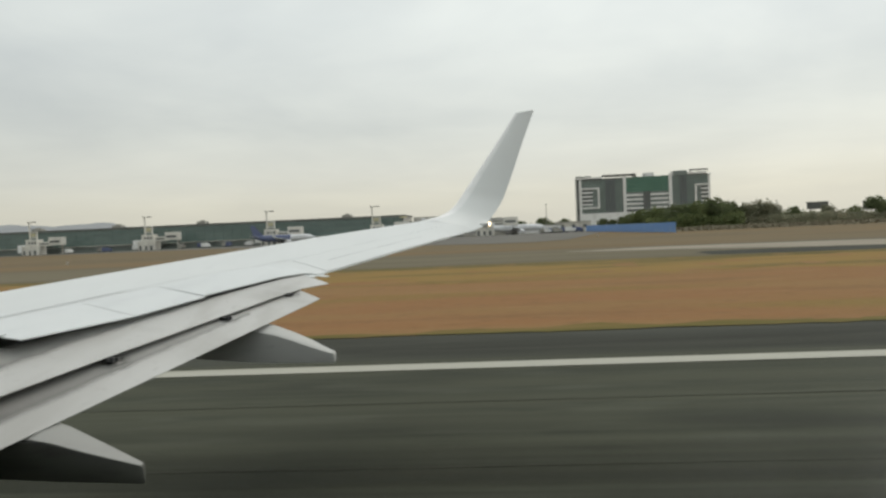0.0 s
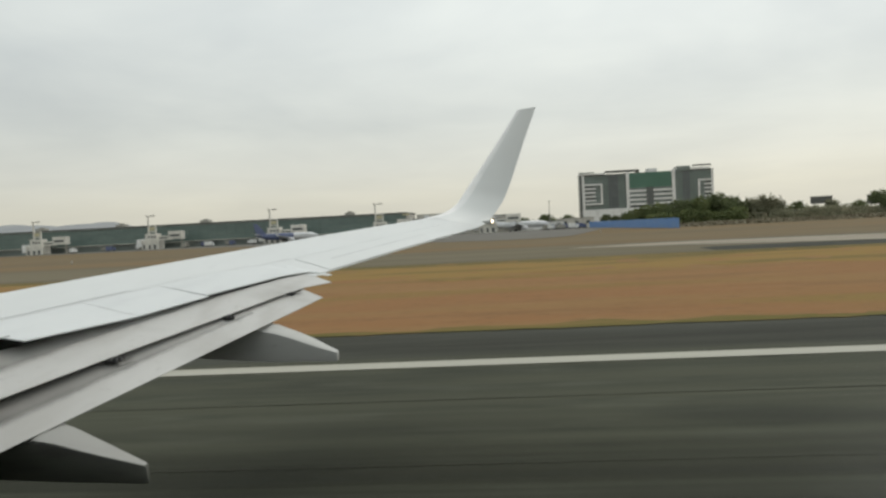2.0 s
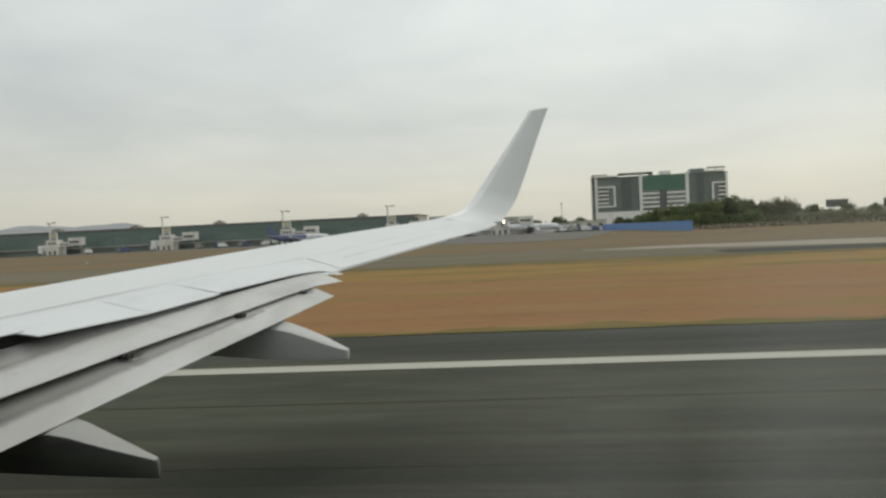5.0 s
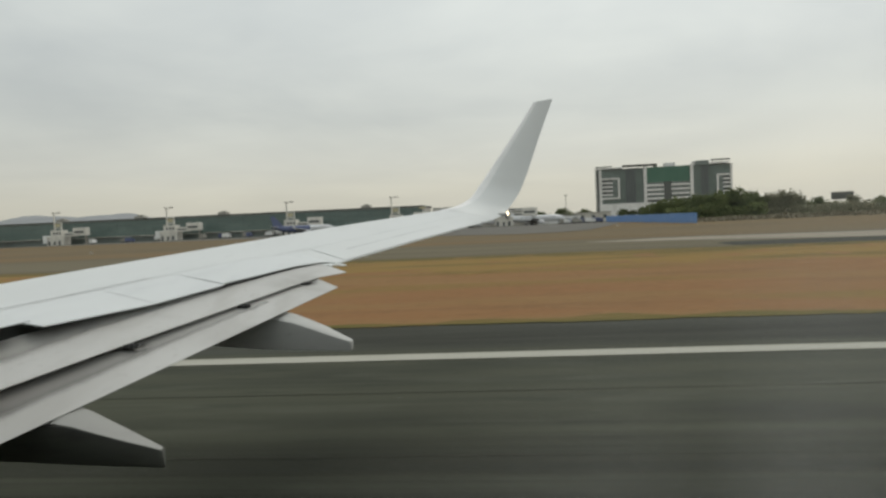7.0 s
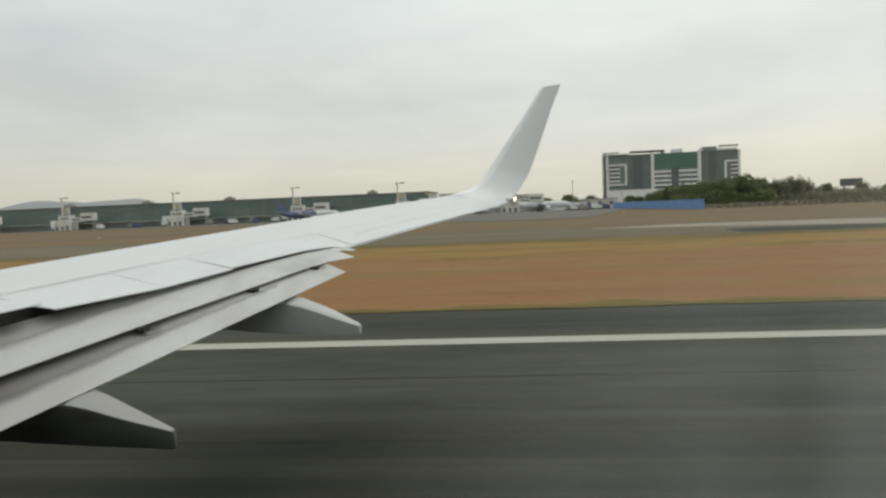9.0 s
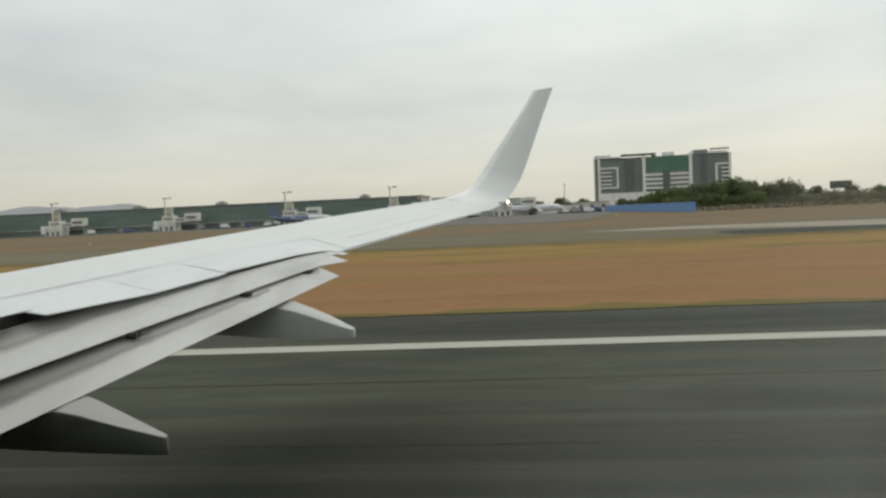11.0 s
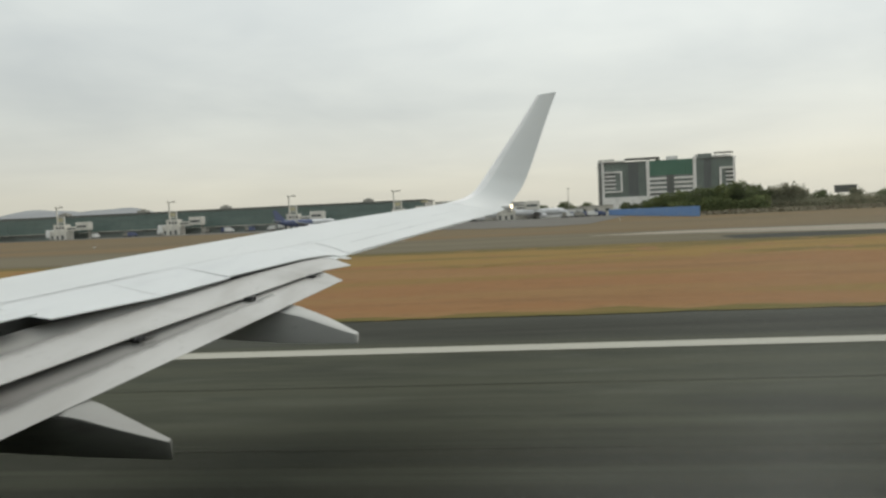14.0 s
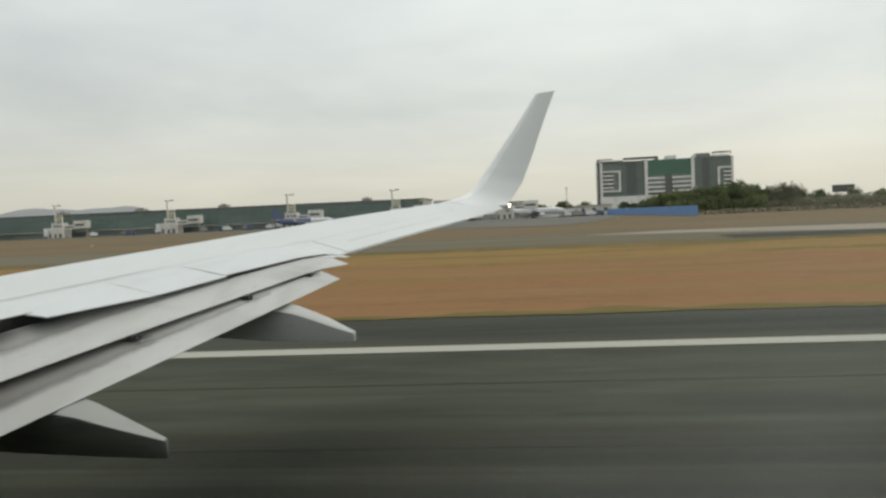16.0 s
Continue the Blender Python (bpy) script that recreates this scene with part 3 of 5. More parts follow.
def wing_point(y, u, lift=0.0):
    """On the upper face at u chords ahead of the trailing edge."""
    c, zt, zc = chord(y), interp(TE_Z, y), interp(CR_Z, y)
    s = u / 0.6
    return Vector((te_x(y) - c * u, y, zt + (zc - zt) * (s + 0.22 * math.sin(math.pi * s) * (1 - s)) + lift))


def slanted(y, u, skew):
    """The span at chord share u of a line that meets the trailing edge at y and leans outboard going forward."""
    return y + skew * chord(y) * max(u, 0.0)


def plate(ya, yb, ua, ub, thick=0.012, lift=0.004, n=10, m=4, raised=0.0, skew=0.0):
    """A thin panel that lies on the upper face between two spans and two chord lines (ua, ub and raised may be pairs, one for each end)."""
    ua = ua if isinstance(ua, tuple) else (ua, ua)
    ub = ub if isinstance(ub, tuple) else (ub, ub)
    up = raised if isinstance(raised, tuple) else (raised, raised)
    bm = bmesh.new()
    top, low = [], []
    for i in range(n + 1):
        s = i / n
        y = ya + (yb - ya) * s
        a, b = ua[0] + (ua[1] - ua[0]) * s, ub[0] + (ub[1] - ub[0]) * s
        us = [a + (b - a) * j / m for j in range(m + 1)]
        rise = up[0] + (up[1] - up[0]) * s
        top.append([bm.verts.new(wing_point(slanted(y, u, skew), u, lift + thick + rise * (1 - j / m))) for j, u in enumerate(us)])
        low.append([bm.verts.new(wing_point(slanted(y, u, skew), u, lift + rise * (1 - j / m))) for j, u in enumerate(us)])
    for g in (top, low):
        for i in range(n):
            for j in range(m):
                bm.faces.new((g[i][j], g[i + 1][j], g[i + 1][j + 1], g[i][j + 1]))
    rim_t = top[0] + [r[-1] for r in top[1:]] + top[-1][-2::-1] + [r[0] for r in top[-2:0:-1]]
    rim_l = low[0] + [r[-1] for r in low[1:]] + low[-1][-2::-1] + [r[0] for r in low[-2:0:-1]]
    k = len(rim_t)
    for i in range(k):
        bm.faces.new((rim_t[i], rim_t[(i + 1) % k], rim_l[(i + 1) % k], rim_l[i]))
    return bm


def flap_body(nose, tail, thick, skew, ya, yb, n=16):
    """A flap with a round nose: nose(y) and tail(y) give its edges; its ends are cut square to the swept hinge line."""
    rings = []
    for i in range(n + 1):
        y = ya + (yb - ya) * i / n
        a, b = Vector(nose(y)), Vector(tail(y))
        a.y += skew
        ring = []
        for u, t in ((1, 0.03), (0.75, 0.35), (0.5, 0.7), (0.28, 0.98), (0.1, 0.85), (0.0, 0.2)):
            p = a.lerp(b, u)
            ring.append((p.x, p.y, p.z + thick * t * 0.6))
        for u, t in ((0.02, -0.25), (0.12, -0.5), (0.4, -0.45), (0.75, -0.2), (1, -0.03)):
            p = a.lerp(b, u)
            ring.append((p.x, p.y, p.z + thick * t))
        rings.append(ring)
    return loft(bmesh.new(), rings)


def flap_band(nose, tail, thick, skew, ya, yb, edge, n=24, m=6):
    """The darkened forward strip of a flap's upper face, which slides under the part ahead when stowed; edge is a table
    of its chord share over y.
    """
    tab = [(0.0, 0.2), (0.1, 0.85), (0.28, 0.98), (0.5, 0.7), (0.75, 0.35), (1.0, 0.03)]
    rows = []
    for i in range(n + 1):
        y = ya + (yb - ya) * i / n
        a, b = Vector(nose(y)), Vector(tail(y))
        a.y += skew
        far = interp(edge, y) + 0.012 * noise.noise((y * 1.7, 3, 0))
        rows.append([a.lerp(b, u) + Vector((0, 0, thick * interp(tab, u) * 0.6 + 0.003)) for u in (0.06 + (far - 0.06) * j / m for j in range(m + 1))])
    bm = bmesh.new()
    strip_uv = bm.loops.layers.uv.new("strip")
    g = [[bm.verts.new(p) for p in row] for row in rows]
    for i in range(n):
        for j in range(m):
            face = bm.faces.new((g[i][j], g[i + 1][j], g[i + 1][j + 1], g[i][j + 1]))
            for loop, (a, b) in zip(face.loops, ((i, j), (i + 1, j), (i + 1, j + 1), (i, j + 1))):
                loop[strip_uv].uv = (a / n, b / m)
    return bm


def a_tail(y):
    return (-5.125 + 0.337 * y, y, interp([(-3, 2.08), (4.557, 2.812), (5.71, 2.953), (7.08, 3.108), (8.12, 3.230), (8.6, 3.262), (8.97, 3.258), (12, 3.5)], y))


def b_tail(y):
    return (-4.775 + 0.337 * y, y, interp([(-3, 1.42), (4.219, 2.533), (8.168, 3.143), (12, 3.7)], y))


def a_nose(y):
    z = interp(TE_Z, y)
    gap = interp([(0, 0.22), (4.4, 0.13), (5.2, 0.085), (5.6, 0.06), (7.4, 0.04), (9.5, 0.036), (12, 0.03)], y)
    return (te_x(y) - 0.22, y, z - gap + 0.006)


def b_nose(y):
    x, _, z = a_tail(y)
    return (x - 0.10, y, z - interp([(0, 0.05), (5, 0.030), (9, 0.022), (12, 0.02)], y))


def fairing(y, tip_x, ridge, bottom, half, fall, keel, slim=1.0):
    """A flap-track fairing: a canoe with a ridged top, sloping shoulders, sides drawn in to a narrow keel and a blunt tail.
    ridge, bottom, half width and the fall from ridge to shoulder are tables over the distance from the tail."""
    rings = []
    for i, d in enumerate((0.0, 0.012, 0.04, 0.12, 0.25, 0.4, 0.6, 0.8, 1.05, 1.4, 1.8, 2.3, 2.8)):
        t, b, w, k = (interp(tab, d) for tab in (ridge, bottom, half, fall))
        if i == 0:
            t, b, w = t - 0.012, b + 0.010, w * 0.8
        hh = t - b
        side = [(0.10, t), (0.40, t - 0.22 * k), (0.70, t - 0.52 * k), (0.90, t - 0.80 * k), (1.0, t - k), (0.985, t - k - 0.05 * hh),
                (0.55 + 0.45 * keel, b + 0.42 * hh), (0.12 + 0.88 * keel, b + 0.08 * hh), (keel, b + 0.015 * hh), (0.7 * keel, b)]
        rings.append([(tip_x - d, y + slim * u * w, z) for u, z in side] + [(tip_x - d, y - u * w, z) for u, z in reversed(side)])
    return loft(bmesh.new(), rings)


def winglet_body(section, grow=0.0, tip_cap=True):
    """The upturned tip, lofted from a section: (share of the chord, thickness) round the profile; grow lifts it off the surface."""
    te = [(-0.41, 15.33, 3.83), (-0.20, 15.68, 3.92), (-0.05, 15.95, 4.08), (0.18, 16.2, 4.40), (0.32, 16.30, 4.70), (0.46, 16.38, 5.05), (0.71, 16.5, 5.72), (0.90, 16.57, 6.20), (1.02, 16.6, 6.49)]
    le = [(-1.55, 15.33, 4.06), (-1.17, 15.58, 4.15), (-0.88, 15.84, 4.33), (-0.67, 16.05, 4.61), (-0.53, 16.13, 4.81), (-0.40, 16.2, 4.99), (0.15, 16.4, 5.77), (0.41, 16.50, 6.16), (0.59, 16.55, 6.43)]
    rings = []
    fine = 4
    for i in range(len(te) - 1):
        for k in range(fine + (i == len(te) - 2)):
            s = (i + k / fine)
            def at(tab):
                j = min(int(s), len(tab) - 2)
                u = s - j
                p0, p1, p2, p3 = (Vector(tab[max(0, min(len(tab) - 1, q))]) for q in (j - 1, j, j + 1, j + 2))
                return 0.5 * (2 * p1 + (p2 - p0) * u + (2 * p0 - 5 * p1 + 4 * p2 - p3) * u * u + (3 * p1 - p0 - 3 * p2 + p3) * u ** 3)
            a, b = at(te), at(le)
            low = min(1, s / 3.0)
            nrm = Vector((0, -low, 1 - low)).normalized()
            c = (b - a).length
            ring = []
            for u, t in section:
                ring.append(a.lerp(b, u) + nrm * (t * c + (grow if t > 0 else -grow if t < 0 else 0.0)))
            rings.append(ring)
    return loft(bmesh.new(), rings, closed=tip_cap, caps=(False, tip_cap))


INNER_RIDGE, INNER_BOTTOM = [(0, 2.318), (0.29, 2.464), (0.56, 2.602), (0.68, 2.645), (0.85, 2.63), (2.5, 2.62), (4, 2.6)], [(0, 2.178), (0.6, 2.213), (1.05, 2.243), (2.5, 2.33), (4, 2.6)]
INNER_HALF, INNER_FALL = [(0, 0.035), (0.33, 0.165), (0.66, 0.255), (1.2, 0.30), (4, 0.3)], [(0, 0.008), (0.33, 0.035), (0.66, 0.068), (1.2, 0.10), (4, 0.1)]


def airplane():
    plane = tagged(empty("passenger_airplane", pose(0, -1.75, 0)), "white airliner with lowered wing flaps rolling on the runway", "airplane")
    keep = Matrix.Translation((0, 1.75, 0))

    def put(name, bm, mat, parent=None, label="", smooth=False):
        bmesh.ops.transform(bm, matrix=keep, verts=bm.verts)
        return part(name, bm, mat, parent or plane, label, smooth)

    ys = sorted([-0.4 + 15.82 * i / 44 for i in range(45)] + [9.44, 9.5])
    wing = put("wing", loft(bmesh.new(), [foil(y) for y in ys], caps=(True, False)), WING, None, "pale grey-white painted swept wing", True)
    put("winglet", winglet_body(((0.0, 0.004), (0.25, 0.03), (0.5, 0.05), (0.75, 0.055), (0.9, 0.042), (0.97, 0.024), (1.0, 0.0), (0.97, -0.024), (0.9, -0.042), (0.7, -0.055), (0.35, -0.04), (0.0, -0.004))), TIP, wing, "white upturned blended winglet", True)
    put("leading_edge", winglet_body(((0.82, 0.049), (0.86, 0.0455), (0.9, 0.042), (0.94, 0.034), (0.97, 0.024), (0.99, 0.012), (1.003, 0.0), (0.99, -0.012), (0.97, -0.024), (0.9, -0.042)), 0.003, False), EDGE, wing, "winglet leading edge with a painted highlight", True)
    # spoiler panels along the trailing edge, with a step between the deployed and the flush ones
    for ya, yb, e, up in ((0.4, 2.6, 0.004, 0.08), (2.63, 5.32, 0.004, 0.08), (5.37, 6.481, (-0.013, -0.010), (0.028, -0.008)), (6.487, 7.411, (-0.010, -0.006), (-0.008, -0.010)), (7.417, 9.42, 0.002, 0.0)):
        put("spoiler", plate(ya, yb, e, 0.258, 0.010, 0.0, raised=up, skew=0.5), SPOIL, wing)

    # panel seams
    def seam(ya, yb, u0, u1, w=0.012, skew=0.0, material=SEAM):
        bm = bmesh.new()
        prev = None
        for i in range(25):
            s = i / 24
            y, u = ya + (yb - ya) * s, u0 + (u1 - u0) * s
            if skew:
                y = slanted(ya, u, skew)
                cur = (bm.verts.new(wing_point(y - w, u, 0.0105)), bm.verts.new(wing_point(y + w, u, 0.0105)))
            else:
                k = w / chord(y)
                cur = (bm.verts.new(wing_point(y, u - k, 0.0095)), bm.verts.new(wing_point(y, u + k, 0.0095)))
            if prev:
                bm.faces.new((prev[0], cur[0], cur[1], prev[1]))
            prev = cur
        put("panel_seam", bm, material, wing)

    # hinge line ahead of the spoilers: a dark gap inboard that thins out, and a fine seam beside it
    seam(0.5, 7.6, 0.304, 0.293, 0.010, material=HINGE)
    seam(7.6, 10.2, 0.293, 0.280, 0.006)
    seam(0.5, 9.6, 0.272, 0.266, 0.004)
    # gaps between the spoilers
    for y, w in ((6.484, 0.004), (7.414, 0.003)):
        seam(y, y, 0.01, 0.262, w, 0.5)
    for y in (5.2, 8.3):
        seam(y, y, 0.32, 0.46, 0.003, 0.3)
    # aileron with its hinge gap and tab
    seam(9.9, 14.6, 0.262, 0.262, 0.005)
    put("aileron", plate(9.75, 13.85, 0.006, 0.245, 0.006, 0.002, skew=0.5), WING, wing)
    seam(10.4, 13.4, 0.125, 0.128, 0.010)
    # flaps
    main = put("main_flap", flap_body(a_nose, a_tail, 0.13, 0.52, 0.2, 8.97), FLAP, None, "grey painted lowered main flap", True)
    aft = put("aft_flap", flap_body(b_nose, b_tail, 0.085, 0.36, 0.2, 8.168), AFTFLAP, None, "grey painted lowered aft flap", True)
    put("grimy_shade_band", flap_band(a_nose, a_tail, 0.13, 0.52, 0.22, 8.2, [(0, 0.80), (4.5, 0.70), (5.7, 0.62), (7.0, 0.54), (8.4, 0.42)]), BAND, main, "grimy forward strip with painted shade", True)
    put("grimy_shade_band", flap_band(b_nose, b_tail, 0.085, 0.36, 0.22, 7.2, [(0, 0.86), (3.6, 0.80), (4.5, 0.73), (5.7, 0.66), (7.2, 0.58)]), AFTBAND, aft, "grimy forward strip with painted shade", True)
    put("flap_end_fairing", plate(9.15, 9.62, (-0.045, -0.03), (0.08, 0.08), 0.010, -0.028, 4, 3), WING, wing)
    # cove behind the rear spar, under the spoilers: a dark sheet for the cavity's shade
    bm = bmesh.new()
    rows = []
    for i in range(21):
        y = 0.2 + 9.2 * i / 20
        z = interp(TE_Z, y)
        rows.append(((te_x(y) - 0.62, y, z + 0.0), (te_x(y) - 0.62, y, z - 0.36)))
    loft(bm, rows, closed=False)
    put("wing_cove", bm, COVE, wing, "rear spar face, dark grey for the shade in the cove")
    # black strip that paints the shadow line below the trailing edge
    for ya, yb, back, far in ((7.43, 9.3, 0.01, 0.01),):
        bm = bmesh.new()
        rows = []
        for i in range(13):
            y = ya + (yb - ya) * i / 12
            b = back + (far - back) * i / 12
            z = interp(TE_Z, y) - 0.018
            deep = interp([(0, 0.02), (5, 0.018), (7.4, 0.014), (9.5, 0.008)], y)
            rows.append(((te_x(y) - b, y, z), (te_x(y) - b - 0.02, y, z - deep), (te_x(y) - b - 0.05, y, z - deep), (te_x(y) - b - 0.03, y, z)))
        loft(bm, rows)
        put("edge_shadow_strip", bm, GAP, wing, "black strip standing for the shadow under the trailing edge")
    # hinge brackets in the slot between the two flap pieces
    for y in (5.71, 7.08, 8.12, 4.2, 2.9):
        x, _, z = a_tail(y)
        bm = bmesh.new()
        box(bm, x - 0.05, x + 0.045, y - 0.02, y + 0.02, z - 0.05, z - 0.004, bevel=0.006)
        box(bm, x - 0.02, x + 0.055, y + 0.03, y + 0.06, z - 0.05, z - 0.012, bevel=0.005)
        rod(bm, (x + 0.01, y - 0.05, z - 0.022), (x + 0.01, y + 0.07, z - 0.022), 0.012)
        put("hinge_bracket", bm, GAP, aft, "dark steel hinge bracket")
        streak = flap_band(b_nose, b_tail, 0.085, 0.36, y - 0.30, y + 0.02, [(-3, 0.72), (12, 0.72)], 4, 5)
        put("oil_streak", streak, STREAK, aft, "thin dark oil streak", True)
    # flap-track fairings
    put("flap_fairing", fairing(7.3, -1.682, [(0, 2.672), (0.31, 2.842), (0.62, 2.966), (0.95, 3.05), (1.5, 3.11), (2.5, 3.12), (4, 3.0)], [(0, 2.562), (0.83, 2.60), (1.39, 2.655), (2.5, 2.72), (4, 2.95)], [(0, 0.055), (0.3, 0.115), (0.75, 0.175), (1.5, 0.21), (4, 0.2)], [(0, 0.012), (0.2, 0.055), (0.8, 0.075), (4, 0.09)], 0.62), FAIR, None, "grey canoe-shaped flap-track fairing", True)
    shaded_body = fairing(4.9, -2.532, INNER_RIDGE, INNER_BOTTOM, INNER_HALF, INNER_FALL, 0.22, 0.4)
    inner = put("flap_fairing", shaded_body, SIDESHADE, None, "canoe-shaped flap-track fairing with side shade painted dark", True)
    # paler sheet over the top, standing for the light it catches
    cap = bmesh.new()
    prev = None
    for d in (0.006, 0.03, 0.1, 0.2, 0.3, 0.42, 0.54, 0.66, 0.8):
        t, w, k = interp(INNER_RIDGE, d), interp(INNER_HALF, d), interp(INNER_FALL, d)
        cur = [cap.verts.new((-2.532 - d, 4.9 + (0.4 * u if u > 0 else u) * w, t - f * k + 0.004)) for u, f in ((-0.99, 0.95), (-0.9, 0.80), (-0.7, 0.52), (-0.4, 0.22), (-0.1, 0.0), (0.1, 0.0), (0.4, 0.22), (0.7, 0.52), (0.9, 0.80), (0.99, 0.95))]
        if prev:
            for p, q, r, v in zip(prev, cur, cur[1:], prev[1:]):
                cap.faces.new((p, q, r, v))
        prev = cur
    put("lit_top", cap, TOPLIT, inner, "pale grey top, painted lighter where it is lit", True)
    # tail light and static wicks at the tip
    bm = bmesh.new()
    box(bm, -0.30, -0.10, 15.64, 15.80, 3.89, 3.97, bevel=0.02)
    tip = put("light_fairing", bm, FAIR, wing)
    bm = bmesh.new()
    bmesh.ops.create_uvsphere(bm, u_segments=12, v_segments=8, radius=0.024, matrix=Matrix.Translation((-0.085, 15.72, 3.955)) @ Matrix.Diagonal((0.8, 0.8, 1.6, 1)))
    put("navigation_light", bm, LENS, wing, "small lit amber-white tail lamp")
    for y in (13.2, 14.0, 14.7):
        p = wing_point(y, 0.0)
        put("static_wick", rod(bmesh.new(), p, p + Vector((0.12, 0.02, -0.01)), 0.004, 0.002, 5), GAP, wing)
    # cabin shell round the camera, open at the window
    bm = bmesh.new()
    R, n, xs = 1.95, 48, [-14, -10, -6, -3, -1, -0.3, 0.3, 1, 3, 6, 10, 14]
    ring = [[bm.verts.new((x, -1.80 + R * math.cos(2 * math.pi * (i + 0.5) / n), 3.60 + R * math.sin(2 * math.pi * (i + 0.5) / n))) for i in range(n)] for x in xs]
    for k in range(len(xs) - 1):
        for i in range(n):
            if xs[k] == -0.3 and i in (47, 0, 1, 2):
                continue
            j = (i + 1) % n
            bm.faces.new((ring[k][i], ring[k][j], ring[k + 1][j], ring[k + 1][i]))
    for e in (ring[0], ring[-1]):
        bm.faces.new(e)
    # inner lining, with the reveal of the window opening
    lin = bmesh.new()
    hole = (47, 0, 1, 2)

    def around(x, rad, i):
        a = 2 * math.pi * ((i % n) + 0.5) / n
        return (x, -1.80 + rad * math.cos(a), 3.60 + rad * math.sin(a))

    inner_xs = [-13.9] + xs[1:-1] + [13.9]
    for k in range(len(inner_xs) - 1):
        for i in range(n):
            if inner_xs[k] == -0.3 and i in hole:
                continue
            lin.faces.new([lin.verts.new(around(x, R - 0.07, q)) for x, q in ((inner_xs[k], i), (inner_xs[k], i + 1), (inner_xs[k + 1], i + 1), (inner_xs[k + 1], i))])
    for x in (-0.3, 0.3):
        for i in hole:
            lin.faces.new([lin.verts.new(around(x, rad, q)) for rad, q in ((R - 0.07, i), (R - 0.07, i + 1), (R - 0.004, i + 1), (R - 0.004, i))])
    for q in (47, 3):
        lin.faces.new([lin.verts.new(around(x, rad, q)) for x, rad in ((-0.3, R - 0.07), (0.3, R - 0.07), (0.3, R - 0.004), (-0.3, R - 0.004))])
    bmesh.ops.remove_doubles(lin, verts=lin.verts, dist=0.0005)
    put("cabin_lining", lin, LINING, None, "plain pale cabin wall lining", True)
    put("fuselage", bm, SKIN, None, "plain dark blue fuselage shell", True)
    put("window_pane", box(bmesh.new(), -0.21, 0.21, 0.108, 0.113, 3.60, 4.15), PANE, None, "clear acrylic cabin window pane with added haze").visible_shadow = False
    for x, y in ((-3.2, 0.9), (-3.2, -4.5), (9.0, -1.8)):
        bm = bmesh.new()
        rod(bm, (x, y, 0.55), (x, y, 2.6), 0.12)
        gear = put("landing_gear", bm, BARE, None, "steel landing gear leg")
        for s in (-0.42, 0.42):
            bm = bmesh.new()
            rod(bm, (x, y + s - 0.18, 0.54), (x, y + s + 0.18, 0.54), 0.555, n=28)
            put("tyre", bm, TYRE, gear, "black rubber tyre")
    return plane


airplane()


# ---- airport buildings and far things ----
GLASSG = surface("green_glass", (0.118, 0.165, 0.150), 0.25, vary=[((0.05, 0.05, 0.3), (0.145, 0.195, 0.18), 0.4, 0.65, 0.9), ((0.3, 0.3, 1.2), (0.09, 0.13, 0.12), 0.5, 0.7, 0.6)], spec=0.6)
GLASSH = surface("office_green_glass", (0.088, 0.185, 0.135), 0.35, vary=[((0.08, 0.08, 0.2), (0.11, 0.215, 0.16), 0.4, 0.65, 0.7)], spec=0.4)
GLASSM = surface("office_grey_green_glass", (0.185, 0.225, 0.205), 0.35, vary=[((0.1, 0.1, 0.3), (0.15, 0.185, 0.17), 0.42, 0.65, 0.7)], spec=0.4)
SLATE = surface("slate_grey_glass", (0.135, 0.150, 0.152), 0.35, vary=[((0.15, 0.15, 0.6), (0.17, 0.185, 0.185), 0.45, 0.65, 0.7)], spec=0.4)
GREYG = surface("grey_glass", (0.20, 0.235, 0.22), 0.3, vary=[((0.15, 0.15, 0.6), (0.15, 0.175, 0.165), 0.45, 0.65, 0.7)], spec=0.5)
DARKG = surface("dark_glazing", (0.11, 0.12, 0.115), 0.25, vary=[((0.3, 0.3, 0.6), (0.14, 0.15, 0.145), 0.4, 0.7, 0.7)], spec=0.5)
CONC = surface("pale_concrete", (0.56, 0.54, 0.48), 0.85, vary=[((0.3, 0.3, 0.15), (0.40, 0.38, 0.34), 0.4, 0.7, 0.8), ((1.5, 1.5, 0.5), (0.54, 0.52, 0.47), 0.5, 0.8, 0.4)])
PALEC = surface("weathered_pale_concrete", (0.66, 0.64, 0.58), 0.85, vary=[((0.3, 0.3, 0.15), (0.52, 0.50, 0.45), 0.4, 0.7, 0.8), ((1.5, 1.5, 0.5), (0.62, 0.60, 0.54), 0.5, 0.8, 0.4)])
WHITE = surface("white_render", (0.78, 0.78, 0.76), 0.7, vary=[((0.3, 0.3, 0.15), (0.62, 0.62, 0.59), 0.4, 0.7, 0.7)])
ROOF = surface("dark_metal_roof", (0.10, 0.105, 0.095), 0.6, vary=[((0.1, 0.1, 1), (0.14, 0.14, 0.13), 0.4, 0.7, 0.7)])
STEEL = surface("galvanised_steel", (0.34, 0.33, 0.29), 0.5, 0.3, vary=[((2, 2, 2), (0.26, 0.25, 0.22), 0.4, 0.7, 0.6)])
YELLOW = surface("yellow_paint", (0.50, 0.46, 0.30), 0.6, vary=[((2, 2, 2), (0.42, 0.38, 0.25), 0.4, 0.7, 0.6)])
BLUE = surface("blue_panel_paint", (0.110, 0.245, 0.52), 0.6, vary=[((0.2, 0.2, 0.5), (0.15, 0.275, 0.50), 0.4, 0.7, 0.8)])
